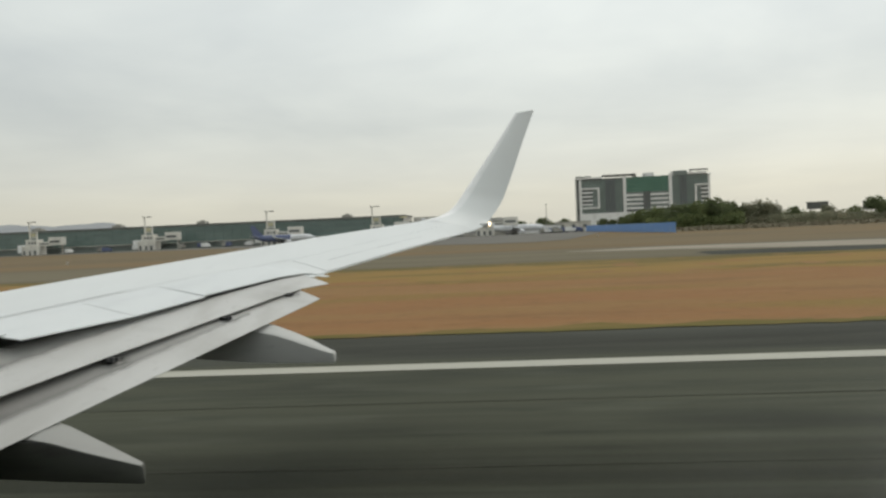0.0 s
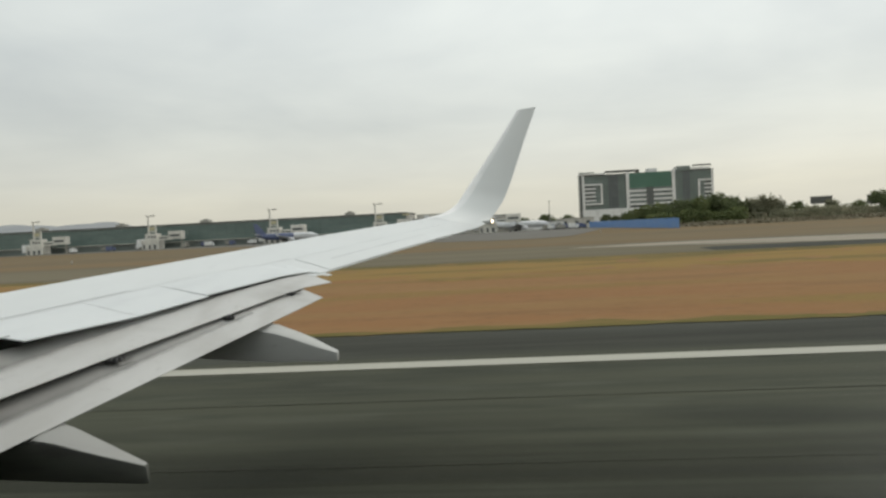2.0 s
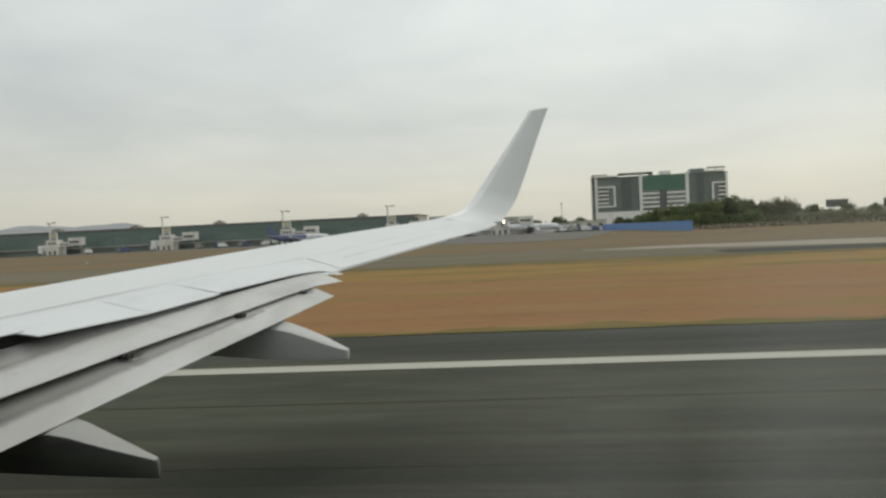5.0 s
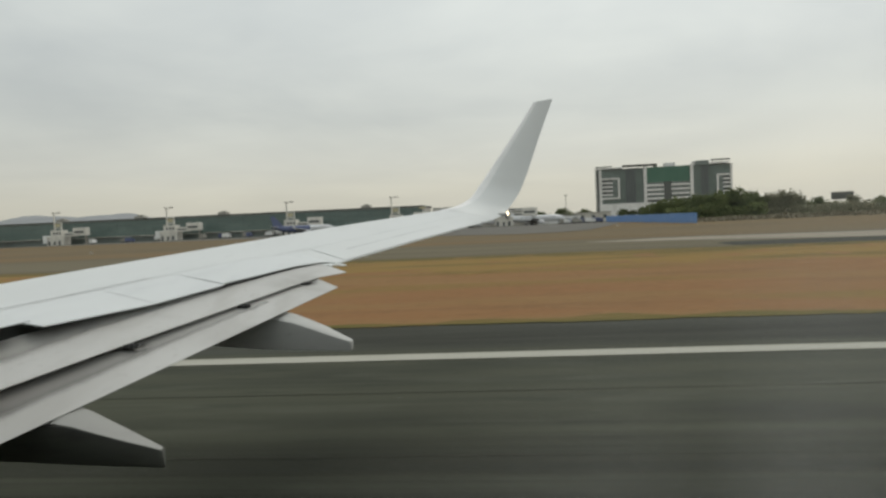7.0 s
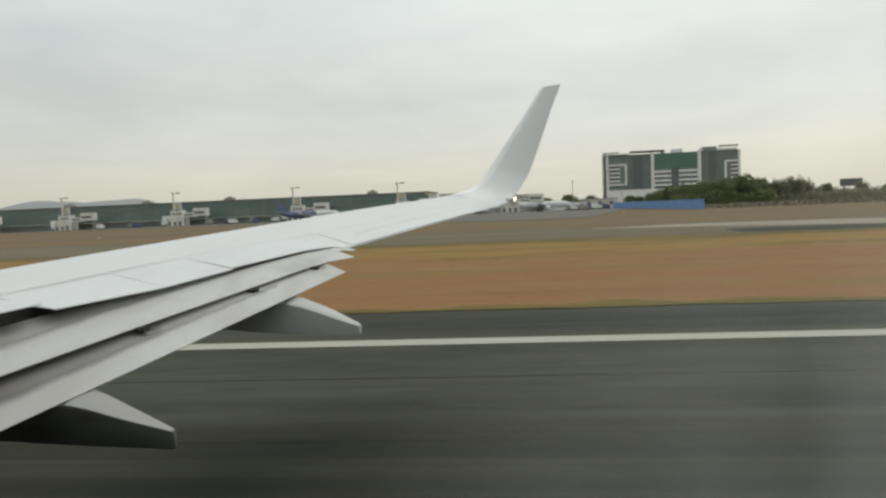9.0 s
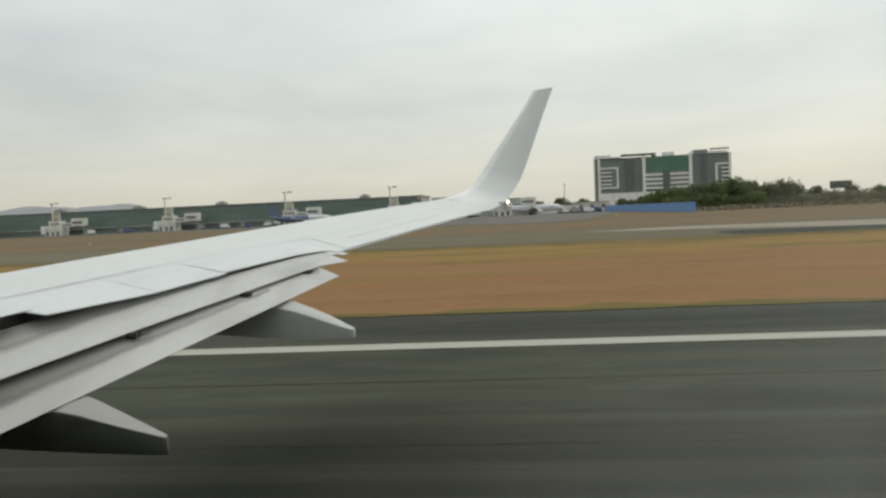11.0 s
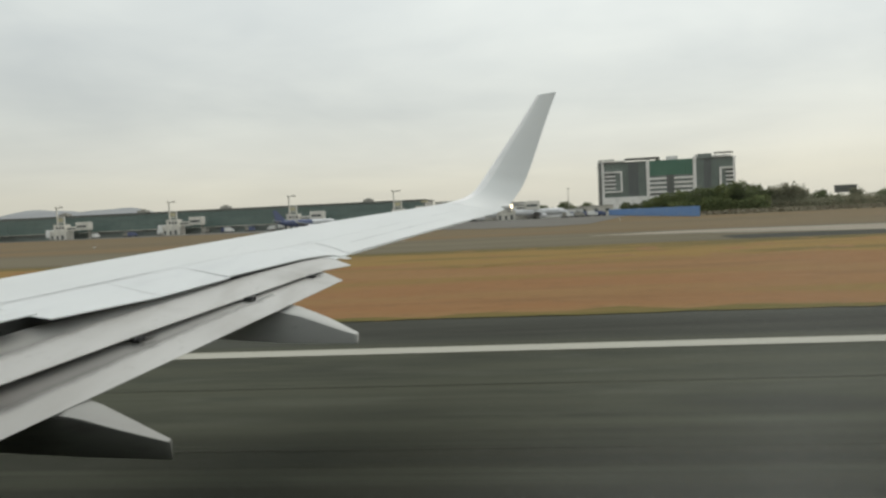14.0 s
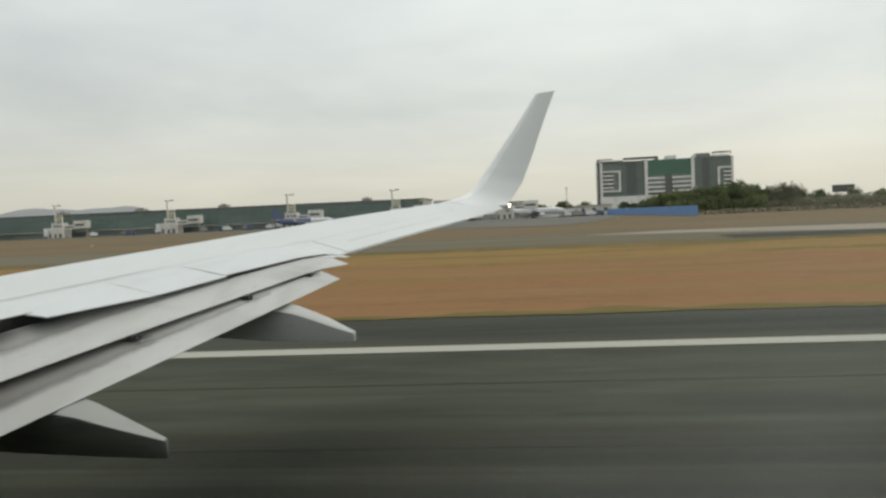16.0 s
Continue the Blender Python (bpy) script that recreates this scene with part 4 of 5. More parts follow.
JETW = surface("airliner_white", (0.66, 0.67, 0.68), 0.35, vary=[((0.3, 0.3, 0.3), (0.56, 0.57, 0.58), 0.4, 0.7, 0.6)])
JETB = surface("airliner_blue", (0.10, 0.12, 0.21), 0.35, vary=[((0.5, 0.5, 0.5), (0.09, 0.12, 0.22), 0.4, 0.7, 0.6)])
RED = surface("red_paint", (0.42, 0.035, 0.04), 0.6, vary=[((0.5, 0.5, 0.5), (0.33, 0.03, 0.035), 0.4, 0.7, 0.7)])
BARK = surface("bark", (0.09, 0.07, 0.05), 0.9, vary=[((3, 3, 1), (0.05, 0.04, 0.03), 0.4, 0.7, 0.8)])
TILE = surface("terracotta_roof", (0.26, 0.10, 0.06), 0.8, vary=[((0.4, 0.4, 0.4), (0.19, 0.08, 0.05), 0.4, 0.7, 0.8)])
SHRUB = surface("dry_scrub", (0.215, 0.19, 0.13), 0.95, vary=[((0.2, 0.2, 0.4), (0.165, 0.155, 0.105), 0.4, 0.65, 0.8)])
# distance haze is mixed into the hills' blue-grey base colour
HILL = surface("far_hill_haze", (0.325, 0.335, 0.34), 1.0, vary=[((0.004, 0.004, 0.01), (0.30, 0.31, 0.315), 0.4, 0.65, 0.8)], spec=0.0)


def leaf(name, a, b):
    m = surface(name, a, 0.8, vary=[((0.35, 0.35, 0.35), b, 0.42, 0.62, 0.9)], spec=0.15)
    # thin leaves let light through
    nt = m.node_tree
    out, b = nt.nodes["Material Output"], nt.nodes["Principled BSDF"]
    tr = nt.nodes.new("ShaderNodeBsdfTranslucent")
    mix = nt.nodes.new("ShaderNodeMixShader")
    mix.inputs[0].default_value = 0.42
    nt.links.new(b.inputs["Base Color"].links[0].from_socket, tr.inputs["Color"])
    nt.links.new(b.outputs[0], mix.inputs[1])
    nt.links.new(tr.outputs[0], mix.inputs[2])
    nt.links.new(mix.outputs[0], out.inputs["Surface"])
    return m


LEAF = [leaf("olive_leaves", (0.155, 0.192, 0.085), (0.20, 0.225, 0.10)), leaf("dark_leaves", (0.135, 0.165, 0.082), (0.17, 0.195, 0.098)), leaf("dusty_leaves", (0.245, 0.25, 0.17), (0.285, 0.275, 0.19))]


def terminal():
    """Long glazed terminal with a flat overhanging roof, dark plinth and closely set mullions."""
    x0, x1, y0, y1, zb, zt = -348, -56, 450, 500, -1.1, 13.6
    t = tagged(empty("terminal_building", pose(0, 0, 0)), "long low green-glazed airport terminal with flat dark roof", "terminal")
    part("wall", boxes((x0, x1, y0 + 0.4, y1, zb, zt - 0.3)), DARKG, t, "dark wall behind the glazing")
    part("roof", boxes((x0 - 0.6, x1 + 0.6, y0 - 0.7, y1 + 1, zt - 0.3, zt + 0.5)), ROOF, t, "flat dark roof slab")
    part("plinth", boxes((x0, x1, y0 - 0.5, y0 + 0.4, zb, zb + 3.6)), GREYG, t)
    n = 48
    w = (x1 - x0) / n
    for k in range(n):
        for z0, z1 in ((3.0, 6.2), (6.35, 9.6), (9.75, 12.8)):
            bm = boxes((x0 + k * w + 0.05, x0 + (k + 1) * w - 0.05, y0, y0 + 0.35, z0, z1))
            part("window", bm, GLASSG, t)
    part("cornice", boxes((x0, x1, y0 - 0.3, y0 + 0.4, 12.85, 13.3)), GREYG, t)
    part("canopy", boxes((x0, x1, y0 - 3, y0, 2.55, 2.95)), CONC, t, "pale concrete canopy over the service level")
    # yellow end frame
    part("end_frame", boxes((x1 - 2, x1 + 2.2, y0 - 1.2, y0 - 0.75, zt - 1.6, zt - 0.4)), YELLOW, t, "yellow-painted roof end")
    for x in (-306, -250, -192, -95):
        u = tagged(empty("roof_unit", pose(x, 468, zt + 0.5)), "grey metal ventilation unit on the terminal roof", "roof unit", group="roof units")
        part("housing", box(bmesh.new(), -3, 3, -3, 3, 0, 1.9, bevel=0.15), STEEL, u)
        part("cap", box(bmesh.new(), -1.4, 1.4, -1.4, 1.4, 1.9, 2.7, bevel=0.1), STEEL, u)


terminal()


def gate_tower():
    """Concrete gate pier with a portal mast of floodlights on top and a boarding bridge at its side."""
    g = tagged(empty("gate_tower", pose(0, 0, 0)), "pale concrete boarding-gate tower with floodlight mast and bridge", "gate tower", group="gate towers")
    part("base_block", box(bmesh.new(), -5.5, 5.5, -4, 4, 0, 5.6, bevel=0.12), PALEC, g)
    part("upper_block", box(bmesh.new(), -3.4, 4.2, -3.2, 3.2, 5.6, 9.6, bevel=0.1), PALEC, g)
    part("side_block", box(bmesh.new(), -9.4, -5.5, -2.4, 2.4, 1.4, 6.4, bevel=0.25), WHITE, g, "white rounded stair cabin")
    part("side_leg", boxes((-8.0, -7.4, -0.6, 0.6, 0, 1.5)), STEEL, g)
    # ladder mast: a tall leg with a lamp arm and a shorter leg beside it
    part("mast_leg", boxes((-2.75, -2.0, -0.35, 0.35, 9.4, 20.2)), PALEC, g, "tall pale mast leg")
    part("mast_leg", boxes((2.0, 2.6, -0.35, 0.35, 9.4, 14.6)), PALEC, g)
    for z in (10.6, 14.1):
        part("cross_beam", boxes((-2.0, 2.0, -0.3, 0.3, z, z + 0.55)), PALEC, g)
    part("lamp_arm", boxes((-3.4, 2.4, -0.35, 0.35, 20.2, 20.65)), PALEC, g)
    part("sign_panel", boxes((-1.7, 1.7, -0.5, -0.32, 11.6, 13.6)), YELLOW, g, "faded yellow gate sign panel without lettering")
    for x in (-2.9, 0.2, 1.6):
        part("floodlight", box(bmesh.new(), x - 0.5, x + 0.5, -0.75, -0.1, 20.65, 21.1, bevel=0.08), PALEC, g)
    part("rail", boxes((-3.2, 4.0, -3.1, -3.02, 10.4, 10.48), (-3.2, -3.12, -3.1, -3.02, 9.6, 10.4), (3.92, 4.0, -3.1, -3.02, 9.6, 10.4)), STEEL, g)
    bridge = part("boarding_bridge", box(bmesh.new(), 4.1, 12.2, -1.6, 1.6, 5.2, 8.0, bevel=0.15), PALEC, g, "pale boxy boarding bridge tunnel")
    part("window_strip", boxes((5.2, 11.4, -1.68, -1.58, 6.3, 7.1)), DARKG, bridge)
    part("cabin", box(bmesh.new(), 11.0, 19.8, -2.4, 2.4, 5.6, 10.6, bevel=0.3), PALEC, bridge, "pale bridge head cabin")
    part("cabin_window", boxes((12.0, 18.4, -2.48, -2.36, 7.2, 8.6)), DARKG, bridge)
    part("support_leg", boxes((18.2, 19.0, -0.9, -0.3, 0.5, 5.7), (18.2, 19.0, 0.3, 0.9, 0.5, 5.7), (17.6, 19.6, -1.6, 1.6, 0.0, 0.6)), STEEL, bridge)
    part("link_bridge", boxes((-1.5, 1.5, 3.2, 14, 5.7, 8.4)), GREYG, g, "glazed link to the terminal")
    for x0, x1, z0, z1 in ((-4.6, -3.2, 0.2, 2.8), (-1.0, 0.4, 0.2, 2.6), (2.2, 3.8, 0.2, 2.8)):
        part("doorway", boxes((x0, x1, -4.06, -3.96, z0, z1)), DARKG, g)
    for x in (-1.6, 0.4, 2.4):
        part("window", boxes((x, x + 1.2, -3.26, -3.16, 6.8, 8.2)), DARKG, g)
    for x in (-5.0, -2.0, 1.0, 4.0):
        part("pier_rib", boxes((x, x + 0.35, -4.14, -3.99, 2.9, 5.5)), CONC, g)
    return g


GATE_X = (-354, -288.5, -213.6, -136.2, -70.7, -5.0)
first = gate_tower()
for i, x in enumerate(GATE_X):
    m = pose(x, 436, -1.06)
    if i == 0:
        first.matrix_basis = m
    else:
        copy_thing(first, m)


def pier():
    """Lower two-storey wing of the terminal with bright sill bands."""
    t = tagged(empty("pier_building", pose(0, 0, 0)), "low two-storey concrete pier with dark window bands", "building")
    part("wall", boxes((-52, 8, 452, 480, -1.1, 9.0)), CONC, t)
    part("roof", boxes((-53, 9, 451, 481, 9.0, 9.5)), ROOF, t)
    part("upper_storey", boxes((-50, -22, 456, 478, 9.5, 12.2)), CONC, t)
    for k in range(12):
        x = -51 + k * 4.9
        for z in (1.2, 5.4):
            part("window", boxes((x + 0.2, x + 4.6, 451.85, 452.02, z, z + 2.0)), DARKG, t)
    part("ledge", boxes((-52, 8, 451.2, 452, 3.9, 4.5), (-52, 8, 451.2, 452, 8.2, 8.8)), WHITE, t)


pier()


def hotel():
    """Nine-storey block: a green glazed field between two white piers, ribbed grey bays, and end wings with white looped frames."""
    h = tagged(empty("office_block", pose(123.2, 600, -1.1, 0, 0, -4) @ Matrix.Diagonal((0.985, 1, 1, 1))), "large nine-storey green and grey glass block with white frames", "building")

    def slab(name, x0, x1, y0, y1, z0, z1, material, label=""):
        part(name, boxes((x0, x1, y0, y1, z0, z1)), material, h, label)

    slab("wall", -52.6, 52.6, 0.6, 24, 0, 40.2, DARKG, "dark glazed body")
    slab("side_wall", -54.6, -52.6, 0.2, 24.5, 0, 42.6, DARKG, "dark end wall")
    slab("roof", -53.5, 53.5, 0.2, 24.5, 40.2, 40.8, ROOF)
    slab("base", -52.6, 52.6, -1.2, 0.6, 0, 12.6, WHITE, "white ground-floor plinth")
    for x in (-36, -31, -27, -21, -12, -6, 0, 5, 12, 18, 28, 33, 40, 46):
        slab("base_window", x, x + 3.0, -1.28, -1.16, 2.2, 5.0, DARKG)
    # corner strips and tall white piers
    slab("corner_pier", -52.4, -50.4, -1.3, 0.7, 0, 40.4, WHITE)
    slab("corner_pier", 51.2, 52.8, -1.3, 0.7, 12, 40.6, WHITE)
    slab("white_pier", -16.6, -14.1, -1.7, 0.8, 0, 41.6, WHITE, "tall white pier")
    slab("white_pier", 20.1, 22.6, -1.7, 0.8, 0, 42.0, WHITE, "tall white pier")
    # green field between the piers
    for i in range(12):
        for j in range(4):
            x, z = -14.0 + i * 2.84, 28.6 + j * 3.05
            slab("pane", x + 0.05, x + 2.79, -0.5, 0.62, z + 0.05, z + 3.0, GLASSH)
    # banded rooms below it, with a dark core between
    for x0, x1 in ((-14.0, -0.6), (5.2, 20.0)):
        slab("recess", x0, x1, -0.2, 0.58, 12.6, 28.5, DARKG)
        for k in range(4):
            z = 14.6 + k * 3.55
            slab("sill_band", x0, x1, -1.4, 0.3, z, z + 1.55, WHITE, "white window sill band")
            for q in range(5):
                x = x0 + (q + 0.15) * (x1 - x0) / 5
                slab("room_window", x, x + (x1 - x0) / 5 * 0.8, -0.36, -0.18, z + 1.7, z + 3.3, GREYG)
    slab("core_recess", -0.6, 5.2, -0.3, 0.58, 12.6, 29.0, DARKG, "dark recessed core")
    # bays with vertical ribs
    for x0, x1, d0, d1 in ((-33.0, -16.8, -30.0, -22.0), (22.8, 40.4, 28.0, 34.8)):
        k = round((x1 - x0) / 2.0)
        w = (x1 - x0) / k
        for i in range(k):
            x = x0 + i * w
            dark = d0 < x + w / 2 < d1
            for j in range(9):
                slab("pane", x + 0.1, x + w - 0.1, 0.05 if dark else -0.2, 0.62, 12.7 + j * 3.05, 15.6 + j * 3.05, SLATE if dark else GLASSM)
            slab("rib", x - 0.12, x + 0.12, -0.55, 0.6, 12.6, 40.2, GREYG)
    # end wings: glass, a white frame open towards the corner, and short sill bands inside it
    for x0, x1 in ((-50.4, -33.0), (40.4, 51.2)):
        k = round((x1 - x0) / 2.9)
        w = (x1 - x0) / k
        for i in range(k):
            for j in range(9):
                x = x0 + i * w
                slab("pane", x + 0.05, x + w - 0.05, 0.1, 0.63, 12.7 + j * 3.05, 15.65 + j * 3.05, GLASSM)
    for x0, x1, z0, z1, rail, b0, b1 in ((-50.2, -35.8, 16.4, 33.6, -37.3, -50.2, -41.4), (40.6, 51.6, 15.6, 32.8, 40.6, 45.6, 51.4)):
        part("white_loop_frame", boxes((x0, x1, -1.7, 0.0, z1 - 1.3, z1), (x0, x1, -1.7, 0.0, z0, z0 + 1.3), (rail, rail + 1.5, -1.7, 0.0, z0 + 1.3, z1 - 1.3)), WHITE, h, "white projecting window frame")
        slab("frame_recess", min(b0, rail + 1.5), max(b1, rail), -0.15, 0.05, z0 + 1.3, z1 - 1.3, GREYG)
        for k in range(4):
            z = z0 + 3.0 + k * 3.2
            slab("sill_band", b0, b1, -1.2, 0.2, z, z + 1.25, WHITE)
            slab("room_window", b0 + 0.4, b1 - 0.4, -0.3, -0.12, z + 1.35, z + 2.9, DARKG)
    # roof line
    slab("roof_beam", -54.6, -33.5, -1.6, 6.0, 41.0, 42.0, WHITE, "white roof slab")
    slab("roof_beam", -54.6, -42.0, -1.4, 4.0, 42.7, 43.2, ROOF)
    slab("roof_beam", -33.0, -6.5, -2.0, 9.0, 42.3, 43.5, ROOF, "dark projecting roof slab")
    slab("roof_beam", 35.0, 50.0, -1.6, 5.0, 41.2, 42.4, WHITE, "white roof slab")
    slab("roof_beam", 37.5, 51.2, -1.4, 6.0, 44.0, 44.7, ROOF)
    for x in (37.6, 44.0, 50.6):
        slab("roof_post", x, x + 0.5, -1.0, -0.5, 42.4, 44.0, STEEL)
    for x in (-54.2, -48.0, -42.8):
        slab("roof_post", x, x + 0.5, -1.0, -0.5, 42.0, 42.7, STEEL)
    slab("plant_room", 1.2, 9.2, 4, 14, 40.8, 43.9, WHITE)
    slab("plant_room", 24.2, 34.8, -0.9, 14, 40.2, 44.0, GREYG)
    slab("plant_room", -8.0, -5.0, 3, 8, 40.8, 43.6, STEEL)


hotel()


def blue_fence():
    f = tagged(empty("blue_fence", pose(54.4, 430, -1.03)), "tall blue corrugated site fence at the apron edge", "fence")
    n = 44
    d = Vector((57.4 - 54.4, 233 - 430, 0.64))
    ang = math.degrees(math.atan2(d.y, d.x))
    L = math.hypot(d.x, d.y)
    for k in range(n):
        a = k * L / n
        m = pose(0, 0, 0.64 * k / n, 0, 0, ang)
        part("panel", box(bmesh.new(), a + 0.04, a + L / n - 0.04, -0.03 + 0.02 * (k % 2), 0.03 + 0.02 * (k % 2), 0.1, 3.30 + 0.12 * random.random(), m=m), BLUE, f)
        part("post", box(bmesh.new(), a - 0.06, a + 0.06, 0.06, 0.18, 0, 3.1, m=m), STEEL, f)


blue_fence()


def tree_kind(seed, height, spread, lmat, clumps=150, low=0.12, tall=1.0):
    """A tapered trunk with limbs and a ragged crown of many small leaf clumps."""
    rnd = random.Random(seed)
    t = empty("tree", pose(0, -900, 0))
    bm = bmesh.new()
    top = height * 0.62
    rod(bm, (0, 0, 0), (0.1, 0, top), height * 0.035, height * 0.015, 7)
    tips = []
    for k in range(9):
        a = k * 2.4 + rnd.random()
        z0 = height * (0.12 + 0.4 * rnd.random())
        r = spread * (0.45 + 0.4 * rnd.random())
        p = Vector((math.cos(a) * r, math.sin(a) * r, z0 + height * (0.15 + 0.3 * rnd.random())))
        rod(bm, (0, 0, z0), p, height * 0.014, height * 0.004, 5)
        tips.append(p)
    tips.append(Vector((0, 0, height * 0.8)))
    part("trunk", bm, BARK, t)
    verts, faces = [], []
    lobes = [(p * 0.78 + Vector((0, 0, height * 0.04)), spread * (0.34 + 0.22 * rnd.random()), height * (0.17 + 0.09 * rnd.random())) for p in tips]
    for c in range(clumps):
        lc, lr, lh = rnd.choice(lobes)
        while True:
            q = Vector((rnd.uniform(-1, 1), rnd.uniform(-1, 1), rnd.uniform(-1, 1)))
            if 0.25 < q.length < 1:
                break
        o0 = lc + Vector((q.x * lr, q.y * lr, q.z * lh * tall))
        o0.z = max(height * low, min(o0.z, height * 0.98))
        for k in range(16):
            s = height * (0.014 + 0.020 * rnd.random())
            o = o0 + Vector((rnd.gauss(0, height * 0.034), rnd.gauss(0, height * 0.034), rnd.gauss(0, height * 0.028)))
            u = Vector((rnd.gauss(0, 1), rnd.gauss(0, 1), rnd.gauss(0, 0.7))).normalized()
            w = u.cross(Vector((rnd.gauss(0, 1), rnd.gauss(0, 1), rnd.gauss(0, 1)))).normalized()
            i = len(verts)
            verts += [tuple(o - u * s), tuple(o + w * s * 0.7), tuple(o + u * s), tuple(o - w * s * 0.7)]
            faces.append((i, i + 1, i + 2, i + 3))
    me = bpy.data.meshes.new("crown")
    me.from_pydata(verts, [], faces)
    me.materials.append(lmat)
    cr = new("crown", me)
    cr.parent = t
    return t


KINDS = [
    (tree_kind(1, 10, 6.0, LEAF[0], 420, 0.05), "olive-green bushy tree with a rounded crown"),
    (tree_kind(2, 10, 7.0, LEAF[1], 460, 0.03), "dark green spreading tree with low branches"),
    (tree_kind(3, 10, 5.5, LEAF[2], 440, 0.08), "dusty grey-green tree with a thin crown"),
    (tree_kind(4, 10, 6.5, LEAF[0], 480, 0.02), "dense green shrub-like tree"),
]
used = set()


def plant(kind, x, y, height, turn=0.0, wide=1.0, group="trees beside the airfield"):
    ob, label = KINDS[kind]
    m = pose(x, y, ground_z(y) - 0.1, 0, 0, turn) @ Matrix.Diagonal((height / 10 * wide, height / 10 * wide, height / 10, 1))
    if kind in used:
        ob = copy_thing(ob, m)
    else:
        ob.matrix_basis = m
        used.add(kind)
    tagged(ob, label, "tree", group=group)


rt = random.Random(4)
# hedge of trees in front of the office block
for x, y, hh in ((66, 360, 9.6), (71, 352, 11.8), (76, 348, 13.6), (80, 352, 13.0), (85, 346, 13.2), (90, 350, 13.8), (95, 345, 12.6), (100, 352, 12.8), (104, 346, 12.0), (108, 350, 11.6)):
    plant(rt.choice((0, 1, 3)), x, y, hh, rt.random() * 360, 0.8)
for x, y, hh, k in ((113, 372, 11.0, 2), (118, 378, 11.2, 1), (123, 384, 11.0, 0), (128, 382, 10.2, 3), (131, 378, 11.0, 2), (138, 380, 12.2, 2), (144, 384, 10.2, 2), (151, 390, 9.0, 0), (157, 388, 7.6, 1), (164, 386, 7.4, 0), (172, 384, 8.6, 2), (186, 386, 9.8, 0), (194, 380, 10.5, 1), (203, 386, 9.4, 2)):
    plant(k, x, y, hh, rt.random() * 360, 0.85)
for x, y, hh, k in ((6, 520, 8.5, 1), (12, 530, 9.8, 1), (20, 540, 7.4, 1), (28, 545, 8.2, 0), (38, 540, 9.0, 1), (46, 548, 7.8, 0), (54, 560, 8.0, 1)):
    plant(k, x, y, hh, rt.random() * 360, 1.0)
for x, y, hh, k in ((98, 560, 7.5, 1), (84, 565, 7.0, 1), (91, 562, 6.0, 1)):
    plant(k, x, y, hh, rt.random() * 360, 0.9)


def scrub(name, x0, x1, y, depth, height, n, seed, label, material=None):
    """Low tangled scrub: one mass of small leaves up to an uneven height."""
    rnd = random.Random(seed)
    verts, faces = [], []
    for k in range(n):
        x, yy = x0 + (x1 - x0) * rnd.random(), y + depth * rnd.random()
        top = height * (0.78 + 0.35 * noise.noise((x * 0.09, yy * 0.06, seed)) + 0.12 * noise.noise((x * 0.5, yy * 0.3, seed)))
        size = min(0.45, 0.35 * height) * (0.6 + 0.8 * rnd.random())
        c = Vector((x, yy, ground_z(yy) - 0.1 + max(size * 0.5, top * rnd.random() ** 1.15)))
        u = Vector((rnd.gauss(0, 1), rnd.gauss(0, 1), rnd.gauss(0, 0.8))).normalized() * size
        w = u.cross(Vector((rnd.gauss(0, 1), rnd.gauss(0, 1), rnd.gauss(0, 1)))).normalized() * size * 0.7
        i = len(verts)
        verts += [tuple(c - u), tuple(c + w), tuple(c + u), tuple(c - w)]
        faces.append((i, i + 1, i + 2, i + 3))
    me = bpy.data.meshes.new(name)
    me.from_pydata(verts, [], faces)
    me.materials.append(material or SHRUB)
    tagged(new(name, me), label, "scrub", kind="stuff")


scrub("green_undergrowth", 70, 114, 336, 12, 7.6, 9000, 5, "green undergrowth below the trees behind the blue fence", LEAF[0])
scrub("dusty_undergrowth", 108, 330, 370, 16, 6.4, 22000, 6, "dusty green undergrowth below the far trees", LEAF[2])
scrub("dry_scrub", 68, 330, 262, 70, 1.3, 24000, 3, "belt of dry brown scrub below the trees")


def billboard(x, y, w, zb, zt):
    b = tagged(empty("billboard", pose(x, y, ground_z(y) - 0.1)), "dark blank billboard seen from behind on steel posts", "billboard", group="billboards")
    part("panel", box(bmesh.new(), -w / 2, w / 2, -0.2, 0.2, zb, zt, bevel=0.05), ROOF, b)
    part("frame", boxes((-w / 2 - 0.3, w / 2 + 0.3, -0.3, 0.3, zt, zt + 0.4)), STEEL, b)
    for s in (-0.3, 0.3):
        part("post", boxes((s * w - 0.25, s * w + 0.25, 0.25, 0.7, 0, zb)), STEEL, b)
    for k in range(4):
        part("brace", boxes((-w / 2 + 0.5, w / 2 - 0.5, 0.2, 0.4, zb + 0.4 + k * 1.1, zb + 0.55 + k * 1.1)), STEEL, b)


billboard(173.2, 400, 11.2, 7.0, 10.6)
billboard(212, 420, 11, 5.8, 10.4)


def light_pole(x, y, hh):
    p = tagged(empty("light_pole", pose(x, y, ground_z(y) - 0.1)), "tall slender grey steel light pole", "light pole", group="light poles")
    part("pole", rod(bmesh.new(), (0, 0, 0), (0, 0, hh), 0.32, 0.16), STEEL, p)
    part("lamp_head", box(bmesh.new(), -0.9, 0.9, -0.35, 0.35, hh, hh + 0.5, bevel=0.1), STEEL, p)


for x, y, hh in ((36.6, 500, 18.5), (128, 520, 16), (-30, 520, 17), (205, 540, 15)):
    light_pole(x, y, hh)


